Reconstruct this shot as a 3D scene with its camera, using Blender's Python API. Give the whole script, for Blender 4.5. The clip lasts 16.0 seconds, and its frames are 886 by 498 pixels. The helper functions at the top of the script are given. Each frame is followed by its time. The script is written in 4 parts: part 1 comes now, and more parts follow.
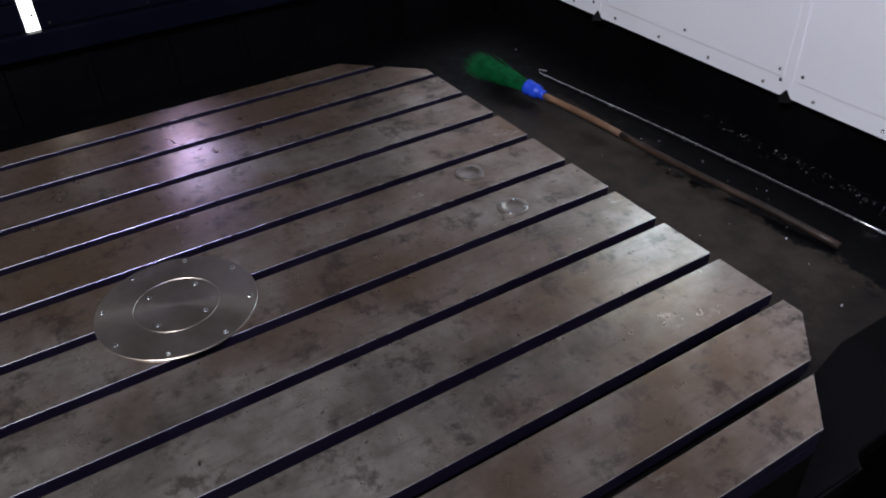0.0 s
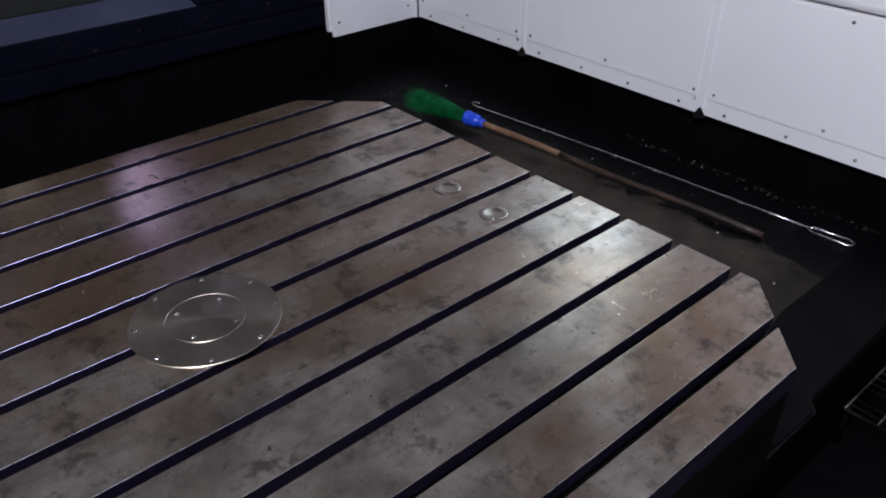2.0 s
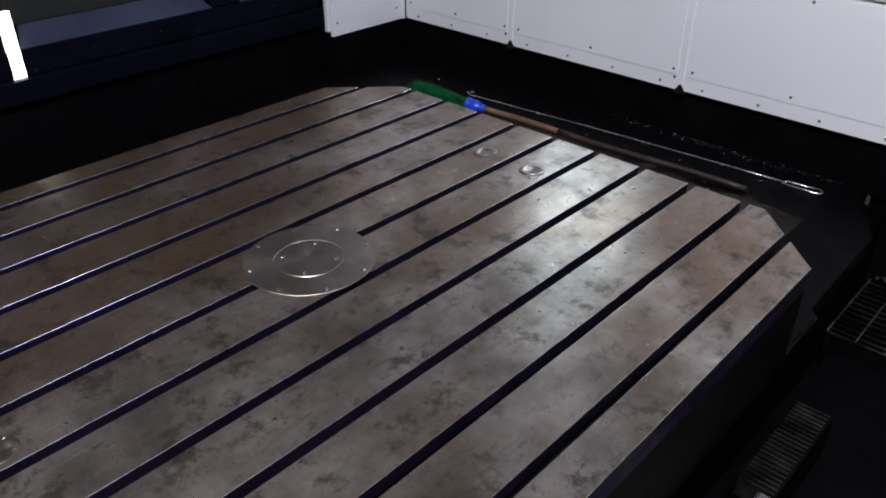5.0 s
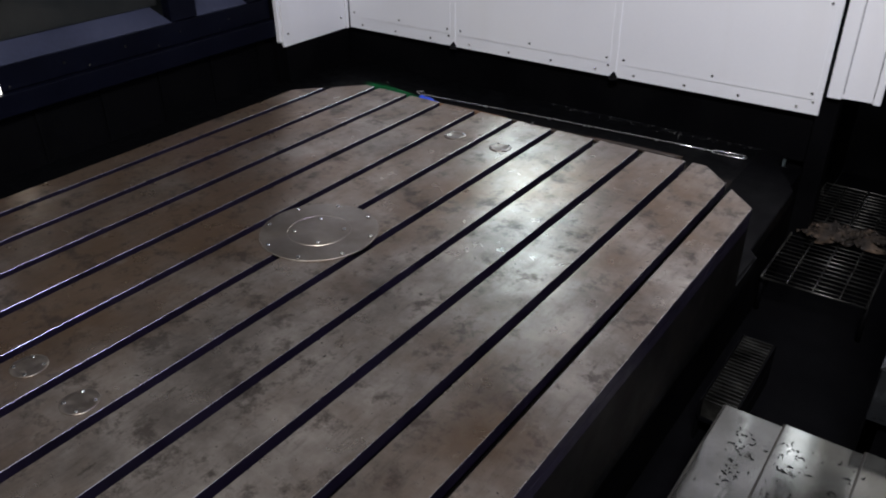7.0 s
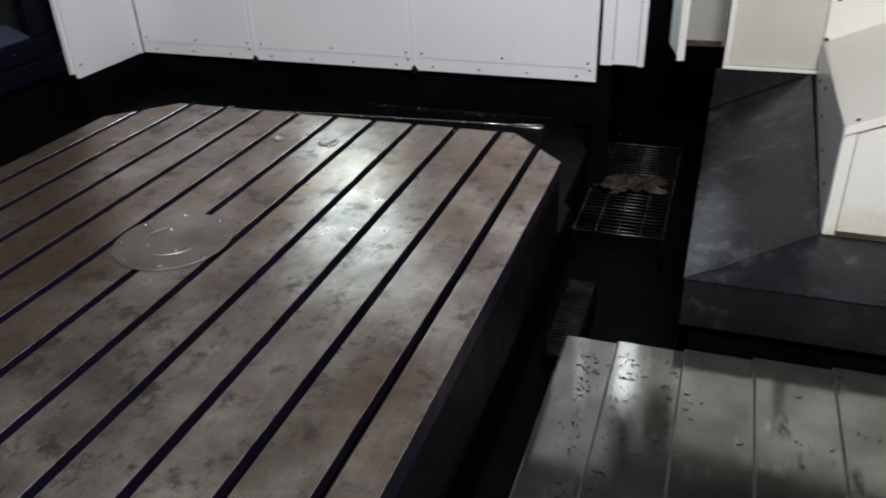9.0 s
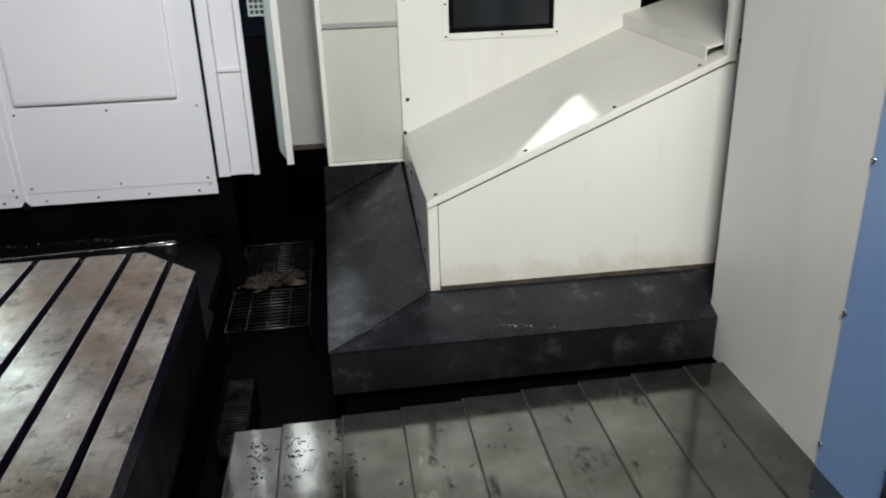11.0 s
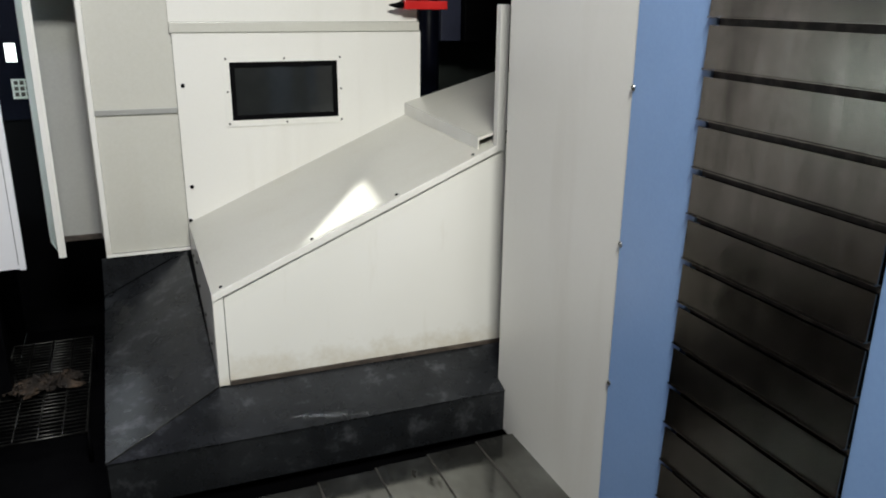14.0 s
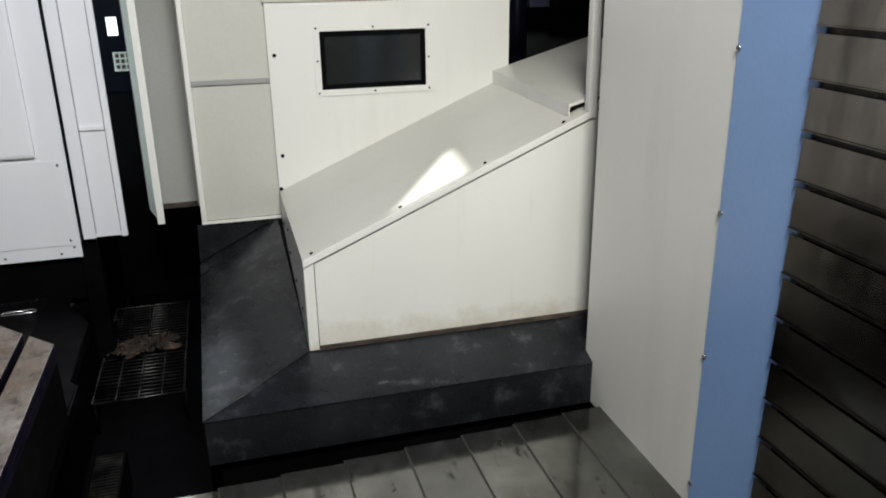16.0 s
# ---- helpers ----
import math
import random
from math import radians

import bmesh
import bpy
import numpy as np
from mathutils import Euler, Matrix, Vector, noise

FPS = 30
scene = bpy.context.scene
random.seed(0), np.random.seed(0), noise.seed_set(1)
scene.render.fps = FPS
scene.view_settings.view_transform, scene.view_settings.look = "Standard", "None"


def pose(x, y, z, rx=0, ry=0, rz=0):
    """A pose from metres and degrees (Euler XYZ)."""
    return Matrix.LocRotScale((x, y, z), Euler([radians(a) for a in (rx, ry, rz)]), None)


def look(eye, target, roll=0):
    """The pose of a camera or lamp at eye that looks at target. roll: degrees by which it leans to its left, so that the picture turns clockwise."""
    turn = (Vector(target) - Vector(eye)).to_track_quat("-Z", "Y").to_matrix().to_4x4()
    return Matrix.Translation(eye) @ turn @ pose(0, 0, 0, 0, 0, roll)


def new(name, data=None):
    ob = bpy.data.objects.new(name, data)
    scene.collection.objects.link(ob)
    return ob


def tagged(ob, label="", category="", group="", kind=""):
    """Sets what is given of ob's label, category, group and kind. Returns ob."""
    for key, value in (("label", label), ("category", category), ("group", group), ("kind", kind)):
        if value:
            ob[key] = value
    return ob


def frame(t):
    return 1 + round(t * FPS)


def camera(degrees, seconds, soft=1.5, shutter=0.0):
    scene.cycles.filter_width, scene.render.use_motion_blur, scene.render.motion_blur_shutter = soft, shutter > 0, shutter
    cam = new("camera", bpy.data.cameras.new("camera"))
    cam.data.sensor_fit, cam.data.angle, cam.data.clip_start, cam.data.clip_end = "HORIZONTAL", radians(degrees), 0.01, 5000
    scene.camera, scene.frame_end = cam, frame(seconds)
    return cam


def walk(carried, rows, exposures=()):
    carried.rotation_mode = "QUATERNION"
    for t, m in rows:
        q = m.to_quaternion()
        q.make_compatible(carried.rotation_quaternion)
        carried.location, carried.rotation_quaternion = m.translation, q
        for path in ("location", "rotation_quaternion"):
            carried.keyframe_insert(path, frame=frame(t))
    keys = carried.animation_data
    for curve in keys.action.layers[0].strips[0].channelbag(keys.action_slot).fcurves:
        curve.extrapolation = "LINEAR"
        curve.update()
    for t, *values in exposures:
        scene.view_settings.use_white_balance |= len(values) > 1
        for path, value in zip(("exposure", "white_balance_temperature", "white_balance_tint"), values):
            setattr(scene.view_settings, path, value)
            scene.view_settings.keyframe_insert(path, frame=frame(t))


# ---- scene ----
cam = camera(59.0, 16.0, soft=1.9, shutter=0.4)
PATH = [
    (0, (0.847, -1.45, 1.259), (-0.532, -0.625, 0.069), -2.0),
    (0.5, (0.854, -1.544, 1.277), (-0.482, -0.644, 0.092), -1.5),
    (1, (0.864, -1.647, 1.282), (-0.472, -0.686, 0.146), -1.4),
    (1.5, (0.866, -1.743, 1.285), (-0.448, -0.717, 0.18), -1.0),
    (2, (0.864, -1.85, 1.283), (-0.403, -0.752, 0.191), -0.3),
    (2.5, (0.864, -1.943, 1.275), (-0.357, -0.787, 0.191), 0.3),
    (3, (0.865, -2.046, 1.271), (-0.324, -0.852, 0.194), 0.7),
    (3.5, (0.866, -2.142, 1.276), (-0.309, -0.924, 0.21), 0.6),
    (4, (0.864, -2.248, 1.276), (-0.306, -1.02, 0.217), 0.5),
    (4.5, (0.866, -2.339, 1.268), (-0.302, -1.105, 0.213), 0.3),
    (7, (0.901, -2.86, 1.26), (-0.119, -1.464, 0.255), -0.6),
    (7.5, (0.928, -2.914, 1.265), (-0.029, -1.472, 0.262), -1.4),
    (8, (0.983, -2.932, 1.251), (0.076, -1.452, 0.257), -2.4),
    (8.5, (0.916, -3.052, 1.27), (0.149, -1.496, 0.275), -2.5),
    (9, (0.895, -3.138, 1.252), (0.287, -1.505, 0.269), -2.4),
    (9.5, (0.921, -3.264, 1.304), (0.553, -1.545, 0.35), -1.7),
    (10, (0.964, -3.373, 1.327), (0.862, -1.58, 0.447), -1.4),
    (12.5, (1.053, -3.403, 1.378), (1.524, -1.594, 0.666), -1.3),
    (13, (1.074, -3.404, 1.395), (1.654, -1.615, 0.714), -0.5),
    (13.5, (1.088, -3.415, 1.407), (1.749, -1.642, 0.759), 0.3),
    (14, (1.104, -3.417, 1.423), (1.813, -1.651, 0.808), 0.6),
    (14.5, (1.105, -3.422, 1.413), (1.834, -1.661, 0.805), 0.6),
    (15, (1.088, -3.406, 1.399), (1.774, -1.644, 0.749), 0.6),
    (15.5, (1.071, -3.388, 1.4), (1.624, -1.591, 0.72), -0.5),
    (16, (1.08, -3.387, 1.392), (1.587, -1.575, 0.714), -0.8),
]
walk(cam, [(t, look(eye, target, roll)) for t, eye, target, roll in PATH], exposures=[(0.0, -0.05, 6050, 15), (4.5, -0.05, 6100, 14), (8.5, -0.05, 6480, 10), (10.0, 0.0, 6500, 7), (12.5, -0.12, 6520, 5), (16.0, -0.12, 6520, 5)])

# ---- world, lamps ----
world = bpy.data.worlds.new("hall_air")
scene.world = world
world.use_nodes = True
world.node_tree.nodes["Background"].inputs[0].default_value = (0.5, 0.55, 0.65, 1)
world.node_tree.nodes["Background"].inputs[1].default_value = 0.003


def area_lamp(name, eye, target, sx, sy, watts, color):
    data = bpy.data.lights.new(name, "AREA")
    data.shape, data.size, data.size_y, data.energy, data.color = "RECTANGLE", sx, sy, watts, color
    ob = new(name, data)
    ob.matrix_world = look(eye, target)
    return ob


area_lamp("high_bay_lamp", (1.5, -3.8, 4.1), (0.9, 0.2, 0.0), 1.4, 0.6, 322, (1.0, 0.975, 0.935))
area_lamp("enclosure_lamp", (0.9, -0.9, 3.3), (-1.0, -0.9, 0.0), 0.3, 0.8, 21, (0.62, 0.58, 1.0))
work_lamp = area_lamp("work_lamp", (-2.74, -0.76, 0.66), (-1.51, -0.88, 0.0), 0.10, 0.06, 0.055, (0.60, 0.56, 1.0))
work_lamp.data.spread = radians(28)
# Unseen spot added to throw the bright patch onto the sloping sheet.
spot_data = bpy.data.lights.new("beam_lamp", "SPOT")
spot_data.energy, spot_data.spot_size, spot_data.spot_blend, spot_data.shadow_soft_size = 1500, radians(22), 0.1, 0.006
spot_data.color = (1.0, 0.98, 0.95)
BEAM = Vector((2.55, 1.0, 4.1))
spot = new("beam_lamp", spot_data)
spot.matrix_world = look(BEAM, (2.03, 0.08, 0.46))


# ---- materials ----
def nodes_of(name, rough=0.5, metal=0.0, color=(0.5, 0.5, 0.5)):
    mat = bpy.data.materials.new(name)
    mat.use_nodes = True
    nt = mat.node_tree
    bsdf = nt.nodes["Principled BSDF"]
    bsdf.inputs["Base Color"].default_value = (*color, 1)
    bsdf.inputs["Roughness"].default_value = rough
    bsdf.inputs["Metallic"].default_value = metal
    return mat, nt, bsdf


def noise_node(nt, scale, detail=6, rough=0.6, stretch=(1, 1, 1), world_space=True):
    geo = nt.nodes.new("ShaderNodeNewGeometry")
    mapping = nt.nodes.new("ShaderNodeMapping")
    mapping.inputs["Scale"].default_value = stretch
    tex = nt.nodes.new("ShaderNodeTexNoise")
    tex.inputs["Scale"].default_value, tex.inputs["Detail"].default_value, tex.inputs["Roughness"].default_value = scale, detail, rough
    nt.links.new(geo.outputs["Position"], mapping.inputs["Vector"])
    nt.links.new(mapping.outputs["Vector"], tex.inputs["Vector"])
    return tex.outputs["Fac"]


def ramp(nt, fac, stops):
    node = nt.nodes.new("ShaderNodeValToRGB")
    els = node.color_ramp.elements
    while len(els) < len(stops):
        els.new(0.5)
    for el, (pos, col) in zip(els, stops):
        el.position = pos
        el.color = (*col, 1) if len(col) == 3 else (col[0], col[0], col[0], 1)
    nt.links.new(fac, node.inputs["Fac"])
    return node.outputs["Color"]


def mix(nt, fac, a, b, kind="MIX"):
    node = nt.nodes.new("ShaderNodeMix")
    node.data_type, node.blend_type = "RGBA", kind
    for sock, val in ((node.inputs["Factor"], fac), (node.inputs[6], a), (node.inputs[7], b)):
        if isinstance(val, (int, float)):
            sock.default_value = val
        elif isinstance(val, tuple):
            sock.default_value = (*val, 1)
        else:
            nt.links.new(val, sock)
    return node.outputs[2]


def bump(nt, bsdf, height, strength, distance=0.002):
    node = nt.nodes.new("ShaderNodeBump")
    node.inputs["Strength"].default_value, node.inputs["Distance"].default_value = strength, distance
    nt.links.new(height, node.inputs["Height"])
    nt.links.new(node.outputs["Normal"], bsdf.inputs["Normal"])


def mat_surface(name, base, dark, light, rough=(0.4, 0.6), metal=0.0, big=2.0, fine=60.0, grain=0.15, stretch=(1, 1, 1), streaks=0.0):
    """Paint or metal with cloudy stains at one scale and grain at another."""
    mat, nt, bsdf = nodes_of(name, rough[0], metal)
    clouds = noise_node(nt, big, 1.5 if streaks else 5, 0.5 if streaks else 0.6, stretch)
    speck = noise_node(nt, fine, 3, 0.7)
    col = ramp(nt, clouds, [(0.3, dark), (0.52, base), (0.72, light)])
    col = mix(nt, grain, col, ramp(nt, speck, [(0.3, (0.0,)), (0.7, (1.0,))]), "OVERLAY")
    if streaks:
        runs = noise_node(nt, 5.0, 3, 0.5, (1, 1, 0.12))
        dabs = noise_node(nt, 1.6, 2, 0.5)
        col = mix(nt, ramp(nt, runs, [(0.52, (0.0,)), (0.78, (streaks,))]), col, (0.42, 0.37, 0.27))
        col = mix(nt, ramp(nt, dabs, [(0.50, (0.0,)), (1.0, (streaks * 0.5,))]), col, (0.45, 0.43, 0.37))
    nt.links.new(col, bsdf.inputs["Base Color"])
    rough_map = nt.nodes.new("ShaderNodeMapRange")
    rough_map.inputs["From Min"].default_value, rough_map.inputs["From Max"].default_value = 0.3, 0.7
    rough_map.inputs["To Min"].default_value, rough_map.inputs["To Max"].default_value = rough
    nt.links.new(noise_node(nt, big * 2.3, 3, 0.5), rough_map.inputs["Value"])
    nt.links.new(rough_map.outputs["Result"], bsdf.inputs["Roughness"])
    bump(nt, bsdf, speck, 0.02 if grain < 0.05 else 0.08, 0.001)
    if base[0] < 0.01:
        bsdf.inputs["Specular IOR Level"].default_value = 0.06
    return mat


def mat_table():
    """Ground cast iron: oily grey-brown with rust bloom, pale wiped clouds, dark smudges and pits."""
    mat, nt, bsdf = nodes_of("ground_cast_iron", 0.35, 0.76)
    clouds = noise_node(nt, 3.0, 8, 0.68)
    rust = noise_node(nt, 1.1, 6, 0.62, (1, 1, 3))
    geo = nt.nodes.new("ShaderNodeNewGeometry")
    sep = nt.nodes.new("ShaderNodeSeparateXYZ")
    nt.links.new(geo.outputs["Position"], sep.inputs["Vector"])
    # Brown oil film, denser towards -x, which also paints the dimmer left side.
    oil_and_dim = nt.nodes.new("ShaderNodeMath")
    oil_and_dim.operation = "MULTIPLY_ADD"
    nt.links.new(sep.outputs["X"], oil_and_dim.inputs[0])
    oil_and_dim.inputs[1].default_value = -0.085
    nt.links.new(rust, oil_and_dim.inputs[2])
    blot = noise_node(nt, 7.5, 10, 0.74)
    smear = noise_node(nt, 15.0, 9, 0.76, (1, 0.5, 1))
    small = noise_node(nt, 24.0, 3, 0.6)
    pits = noise_node(nt, 75.0, 2, 0.5)
    wiped = noise_node(nt, 34.0, 6, 0.75, (1, 0.16, 1))
    col = ramp(nt, clouds, [(0.30, (0.11, 0.093, 0.078)), (0.48, (0.285, 0.252, 0.221)), (0.66, (0.50, 0.45, 0.40))])
    col = mix(nt, ramp(nt, oil_and_dim.outputs[0], [(0.45, (0.0,)), (0.64, (0.85,))]), col, (0.185, 0.118, 0.070))
    col = mix(nt, ramp(nt, blot, [(0.53, (0.0,)), (0.62, (0.75,))]), col, (0.062, 0.050, 0.043))
    col = mix(nt, ramp(nt, wiped, [(0.52, (0.0,)), (0.66, (0.35,))]), col, (0.09, 0.078, 0.068))
    col = mix(nt, ramp(nt, smear, [(0.59, (0.0,)), (0.66, (0.65,))]), col, (0.042, 0.034, 0.029))
    col = mix(nt, ramp(nt, smear, [(0.32, (0.65,)), (0.40, (0.0,))]), col, (0.40, 0.365, 0.325))
    col = mix(nt, ramp(nt, small, [(0.70, (0.0,)), (0.73, (0.85,))]), col, (0.026, 0.021, 0.018))
    col = mix(nt, ramp(nt, pits, [(0.73, (0.0,)), (0.76, (0.8,))]), col, (0.022, 0.018, 0.016))
    nt.links.new(col, bsdf.inputs["Base Color"])
    rough = ramp(nt, blot, [(0.3, (0.24,)), (0.52, (0.32,)), (0.66, (0.46,))])
    nt.links.new(rough, bsdf.inputs["Roughness"])
    bump(nt, bsdf, blot, 0.06, 0.002)
    return mat


def mat_covers():
    """Wiped steel sheet of the way covers: smooth, oily, olive-grey, with black smears."""
    mat, nt, bsdf = nodes_of("way_cover_steel", 0.2, 0.90)
    clouds = noise_node(nt, 2.4, 6, 0.6)
    dirt = noise_node(nt, 9.0, 9, 0.74, (1, 0.45, 1))
    scuff = noise_node(nt, 26.0, 5, 0.7, (1, 0.25, 1))
    spots = noise_node(nt, 32.0, 4, 0.6)
    col = ramp(nt, clouds, [(0.3, (0.090, 0.088, 0.078)), (0.52, (0.160, 0.160, 0.148)), (0.72, (0.25, 0.252, 0.240))])
    col = mix(nt, ramp(nt, dirt, [(0.60, (0.0,)), (0.66, (0.85,))]), col, (0.035, 0.032, 0.027))
    col = mix(nt, ramp(nt, spots, [(0.70, (0.0,)), (0.75, (0.9,))]), col, (0.02, 0.018, 0.015))
    col = mix(nt, ramp(nt, scuff, [(0.60, (0.0,)), (0.70, (0.35,))]), col, (0.40, 0.395, 0.37))
    info = nt.nodes.new("ShaderNodeObjectInfo")
    col = mix(nt, 0.3, col, ramp(nt, info.outputs["Random"], [(0.0, (0.3,)), (1.0, (0.62,))]), "OVERLAY")
    nt.links.new(col, bsdf.inputs["Base Color"])
    nt.links.new(ramp(nt, dirt, [(0.3, (0.08,)), (0.55, (0.12,)), (0.7, (0.34,))]), bsdf.inputs["Roughness"])
    bump(nt, bsdf, clouds, 0.03, 0.003)
    return mat


def mat_pan():
    """Black oiled sheet with a grey-brown dried coolant film on the floor beside the table's end."""
    mat, nt, bsdf = nodes_of("oily_pan_sheet", 0.35, 0.2)
    geo = nt.nodes.new("ShaderNodeNewGeometry")
    sep = nt.nodes.new("ShaderNodeSeparateXYZ")
    nt.links.new(geo.outputs["Position"], sep.inputs["Vector"])
    n = noise_node(nt, 4.5, 7, 0.65)
    add = nt.nodes.new("ShaderNodeMath")
    add.operation = "MULTIPLY_ADD"
    nt.links.new(n, add.inputs[0])
    add.inputs[1].default_value = 0.55
    nt.links.new(sep.outputs["Y"], add.inputs[2])
    film_y = ramp(nt, add.outputs[0], [(0.98, (1.0,)), (1.10, (0.0,))])
    shift = nt.nodes.new("ShaderNodeMath")
    shift.operation = "MULTIPLY_ADD"
    nt.links.new(n, shift.inputs[0])
    shift.inputs[1].default_value = 0.9
    nt.links.new(sep.outputs["X"], shift.inputs[2])
    over = nt.nodes.new("ShaderNodeMath")
    over.operation = "ADD"
    nt.links.new(shift.outputs[0], over.inputs[0])
    over.inputs[1].default_value = 1.85
    film_y = mix(nt, ramp(nt, sep.outputs["Y"], [(0.0, (0.0,)), (0.03, (1.0,))]), (0.0, 0.0, 0.0), film_y)
    film = mix(nt, ramp(nt, over.outputs[0], [(0.35, (0.0,)), (0.8, (1.0,))]), (0.0, 0.0, 0.0), film_y)
    near = nt.nodes.new("ShaderNodeMapRange")
    for socket, value in (("From Min", 0.10), ("From Max", 0.55), ("To Min", 1.0), ("To Max", 0.0)):
        near.inputs[socket].default_value = value
    reach = nt.nodes.new("ShaderNodeMath")
    reach.operation = "MULTIPLY_ADD"
    nt.links.new(n, reach.inputs[0])
    reach.inputs[1].default_value = 0.7
    nt.links.new(sep.outputs["X"], reach.inputs[2])
    nt.links.new(reach.outputs[0], near.inputs["Value"])
    film = mix(nt, near.outputs["Result"], (0.0, 0.0, 0.0), film)
    blot = noise_node(nt, 11.0, 6, 0.7)
    film2 = mix(nt, ramp(nt, blot, [(0.4, (0.45,)), (0.6, (1.0,))]), (0.0, 0.0, 0.0), film)
    col = mix(nt, film2, (0.0018, 0.0019, 0.0024), (0.042, 0.034, 0.027))
    nt.links.new(col, bsdf.inputs["Base Color"])
    nt.links.new(ramp(nt, blot, [(0.3, (0.32,)), (0.7, (0.6,))]), bsdf.inputs["Roughness"])
    bsdf.inputs["Specular IOR Level"].default_value = 0.10
    bsdf.inputs["Metallic"].default_value = 0.0
    return mat


def mat_emit(name, color, strength):
    mat, nt, bsdf = nodes_of(name, 0.6, 0.0, color)
    bsdf.inputs["Emission Color"].default_value = (*color, 1)
    bsdf.inputs["Emission Strength"].default_value = strength
    return mat


def mat_glass(name, color, rough=0.05):
    mat, nt, bsdf = nodes_of(name, rough, 0.0, color)
    bsdf.inputs["Transmission Weight"].default_value = 1.0
    return mat


def mat_stained():
    """Cream sheet paint with yellow-brown dirt that has crept up from the wet lower edge."""
    mat, nt, bsdf = nodes_of("stained_cream_paint", 0.32)
    clouds = noise_node(nt, 1.4, 3, 0.5)
    blot = noise_node(nt, 8.0, 8, 0.7)
    runs = noise_node(nt, 11.0, 4, 0.6, (1, 1, 0.15))
    col = ramp(nt, clouds, [(0.3, (0.785, 0.777, 0.735)), (0.52, (0.81, 0.802, 0.762)), (0.72, (0.83, 0.822, 0.785))])
    place = nt.nodes.new("ShaderNodeTexCoord")
    parts_of = nt.nodes.new("ShaderNodeSeparateXYZ")
    nt.links.new(place.outputs["Generated"], parts_of.inputs["Vector"])
    creep = nt.nodes.new("ShaderNodeMath")
    creep.operation = "MULTIPLY_ADD"
    nt.links.new(blot, creep.inputs[0])
    creep.inputs[1].default_value = -0.42
    nt.links.new(parts_of.outputs["Z"], creep.inputs[2])
    low = nt.nodes.new("ShaderNodeMapRange")
    for socket, value in (("From Min", -0.24), ("From Max", -0.10), ("To Min", 0.42), ("To Max", 0.0)):
        low.inputs[socket].default_value = value
    nt.links.new(creep.outputs[0], low.inputs["Value"])
    col = mix(nt, low.outputs["Result"], col, (0.44, 0.36, 0.21))
    col = mix(nt, ramp(nt, runs, [(0.60, (0.0,)), (0.80, (0.22,))]), col, (0.48, 0.42, 0.29))
    nt.links.new(col, bsdf.inputs["Base Color"])
    bump(nt, bsdf, noise_node(nt, 70.0, 3, 0.7), 0.02, 0.001)
    return mat


def mat_skirt():
    """Dark oiled steel sheet with sparse pale scuffs."""
    mat, nt, bsdf = nodes_of("dark_steel_skirt", 0.26, 0.7)
    clouds = noise_node(nt, 1.6, 4, 0.55)
    scuff = noise_node(nt, 6.5, 9, 0.70)
    scratch = noise_node(nt, 30.0, 4, 0.7, (1, 0.2, 1))
    col = ramp(nt, clouds, [(0.3, (0.022, 0.024, 0.027)), (0.52, (0.038, 0.041, 0.046)), (0.72, (0.065, 0.069, 0.077))])
    col = mix(nt, ramp(nt, scuff, [(0.54, (0.0,)), (0.70, (0.6,))]), col, (0.19, 0.195, 0.215))
    col = mix(nt, ramp(nt, scratch, [(0.80, (0.0,)), (0.86, (0.3,))]), col, (0.20, 0.20, 0.21))
    nt.links.new(col, bsdf.inputs["Base Color"])
    nt.links.new(ramp(nt, scuff, [(0.35, (0.22,)), (0.65, (0.38,))]), bsdf.inputs["Roughness"])
    return mat


def mat_turned():
    """Face-turned steel: fine rings that draw the light out into wedges from the middle."""
    mat, nt, bsdf = nodes_of("turned_steel_disc", 0.3, 0.85)
    clouds = noise_node(nt, 6.0, 6, 0.65)
    col = ramp(nt, clouds, [(0.3, (0.21, 0.18, 0.152)), (0.52, (0.30, 0.265, 0.232)), (0.72, (0.38, 0.345, 0.31))])
    nt.links.new(col, bsdf.inputs["Base Color"])
    bsdf.inputs["Anisotropic"].default_value = 0.75
    tangent = nt.nodes.new("ShaderNodeTangent")
    tangent.direction_type, tangent.axis = "RADIAL", "Z"
    nt.links.new(tangent.outputs["Tangent"], bsdf.inputs["Tangent"])
    return mat


TABLE = mat_table()
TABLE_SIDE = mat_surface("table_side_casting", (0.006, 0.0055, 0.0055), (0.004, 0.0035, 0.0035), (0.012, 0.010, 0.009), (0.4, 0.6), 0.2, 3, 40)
# Casting in the slots: shade and purple lamp tinge put into the colour.
SLOT_SHADE = mat_surface("shaded_slot_casting", (0.011, 0.008, 0.022), (0.006, 0.005, 0.012), (0.018, 0.014, 0.034), (0.3, 0.5), 0.3, 5, 60)
COVER_DISC = mat_turned()
STEEL = mat_surface("bright_steel", (0.55, 0.55, 0.55), (0.4, 0.39, 0.38), (0.65, 0.65, 0.65), (0.18, 0.3), 0.95, 8, 90)
WALL_WHITE = mat_surface("white_sheet_paint", (0.80, 0.81, 0.85), (0.76, 0.77, 0.81), (0.83, 0.84, 0.87), (0.20, 0.25), 0.0, 1.5, 70, 0.04, streaks=0.07)
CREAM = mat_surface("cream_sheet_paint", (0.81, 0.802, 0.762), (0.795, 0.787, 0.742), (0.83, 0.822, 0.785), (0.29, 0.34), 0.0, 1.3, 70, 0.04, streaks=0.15)
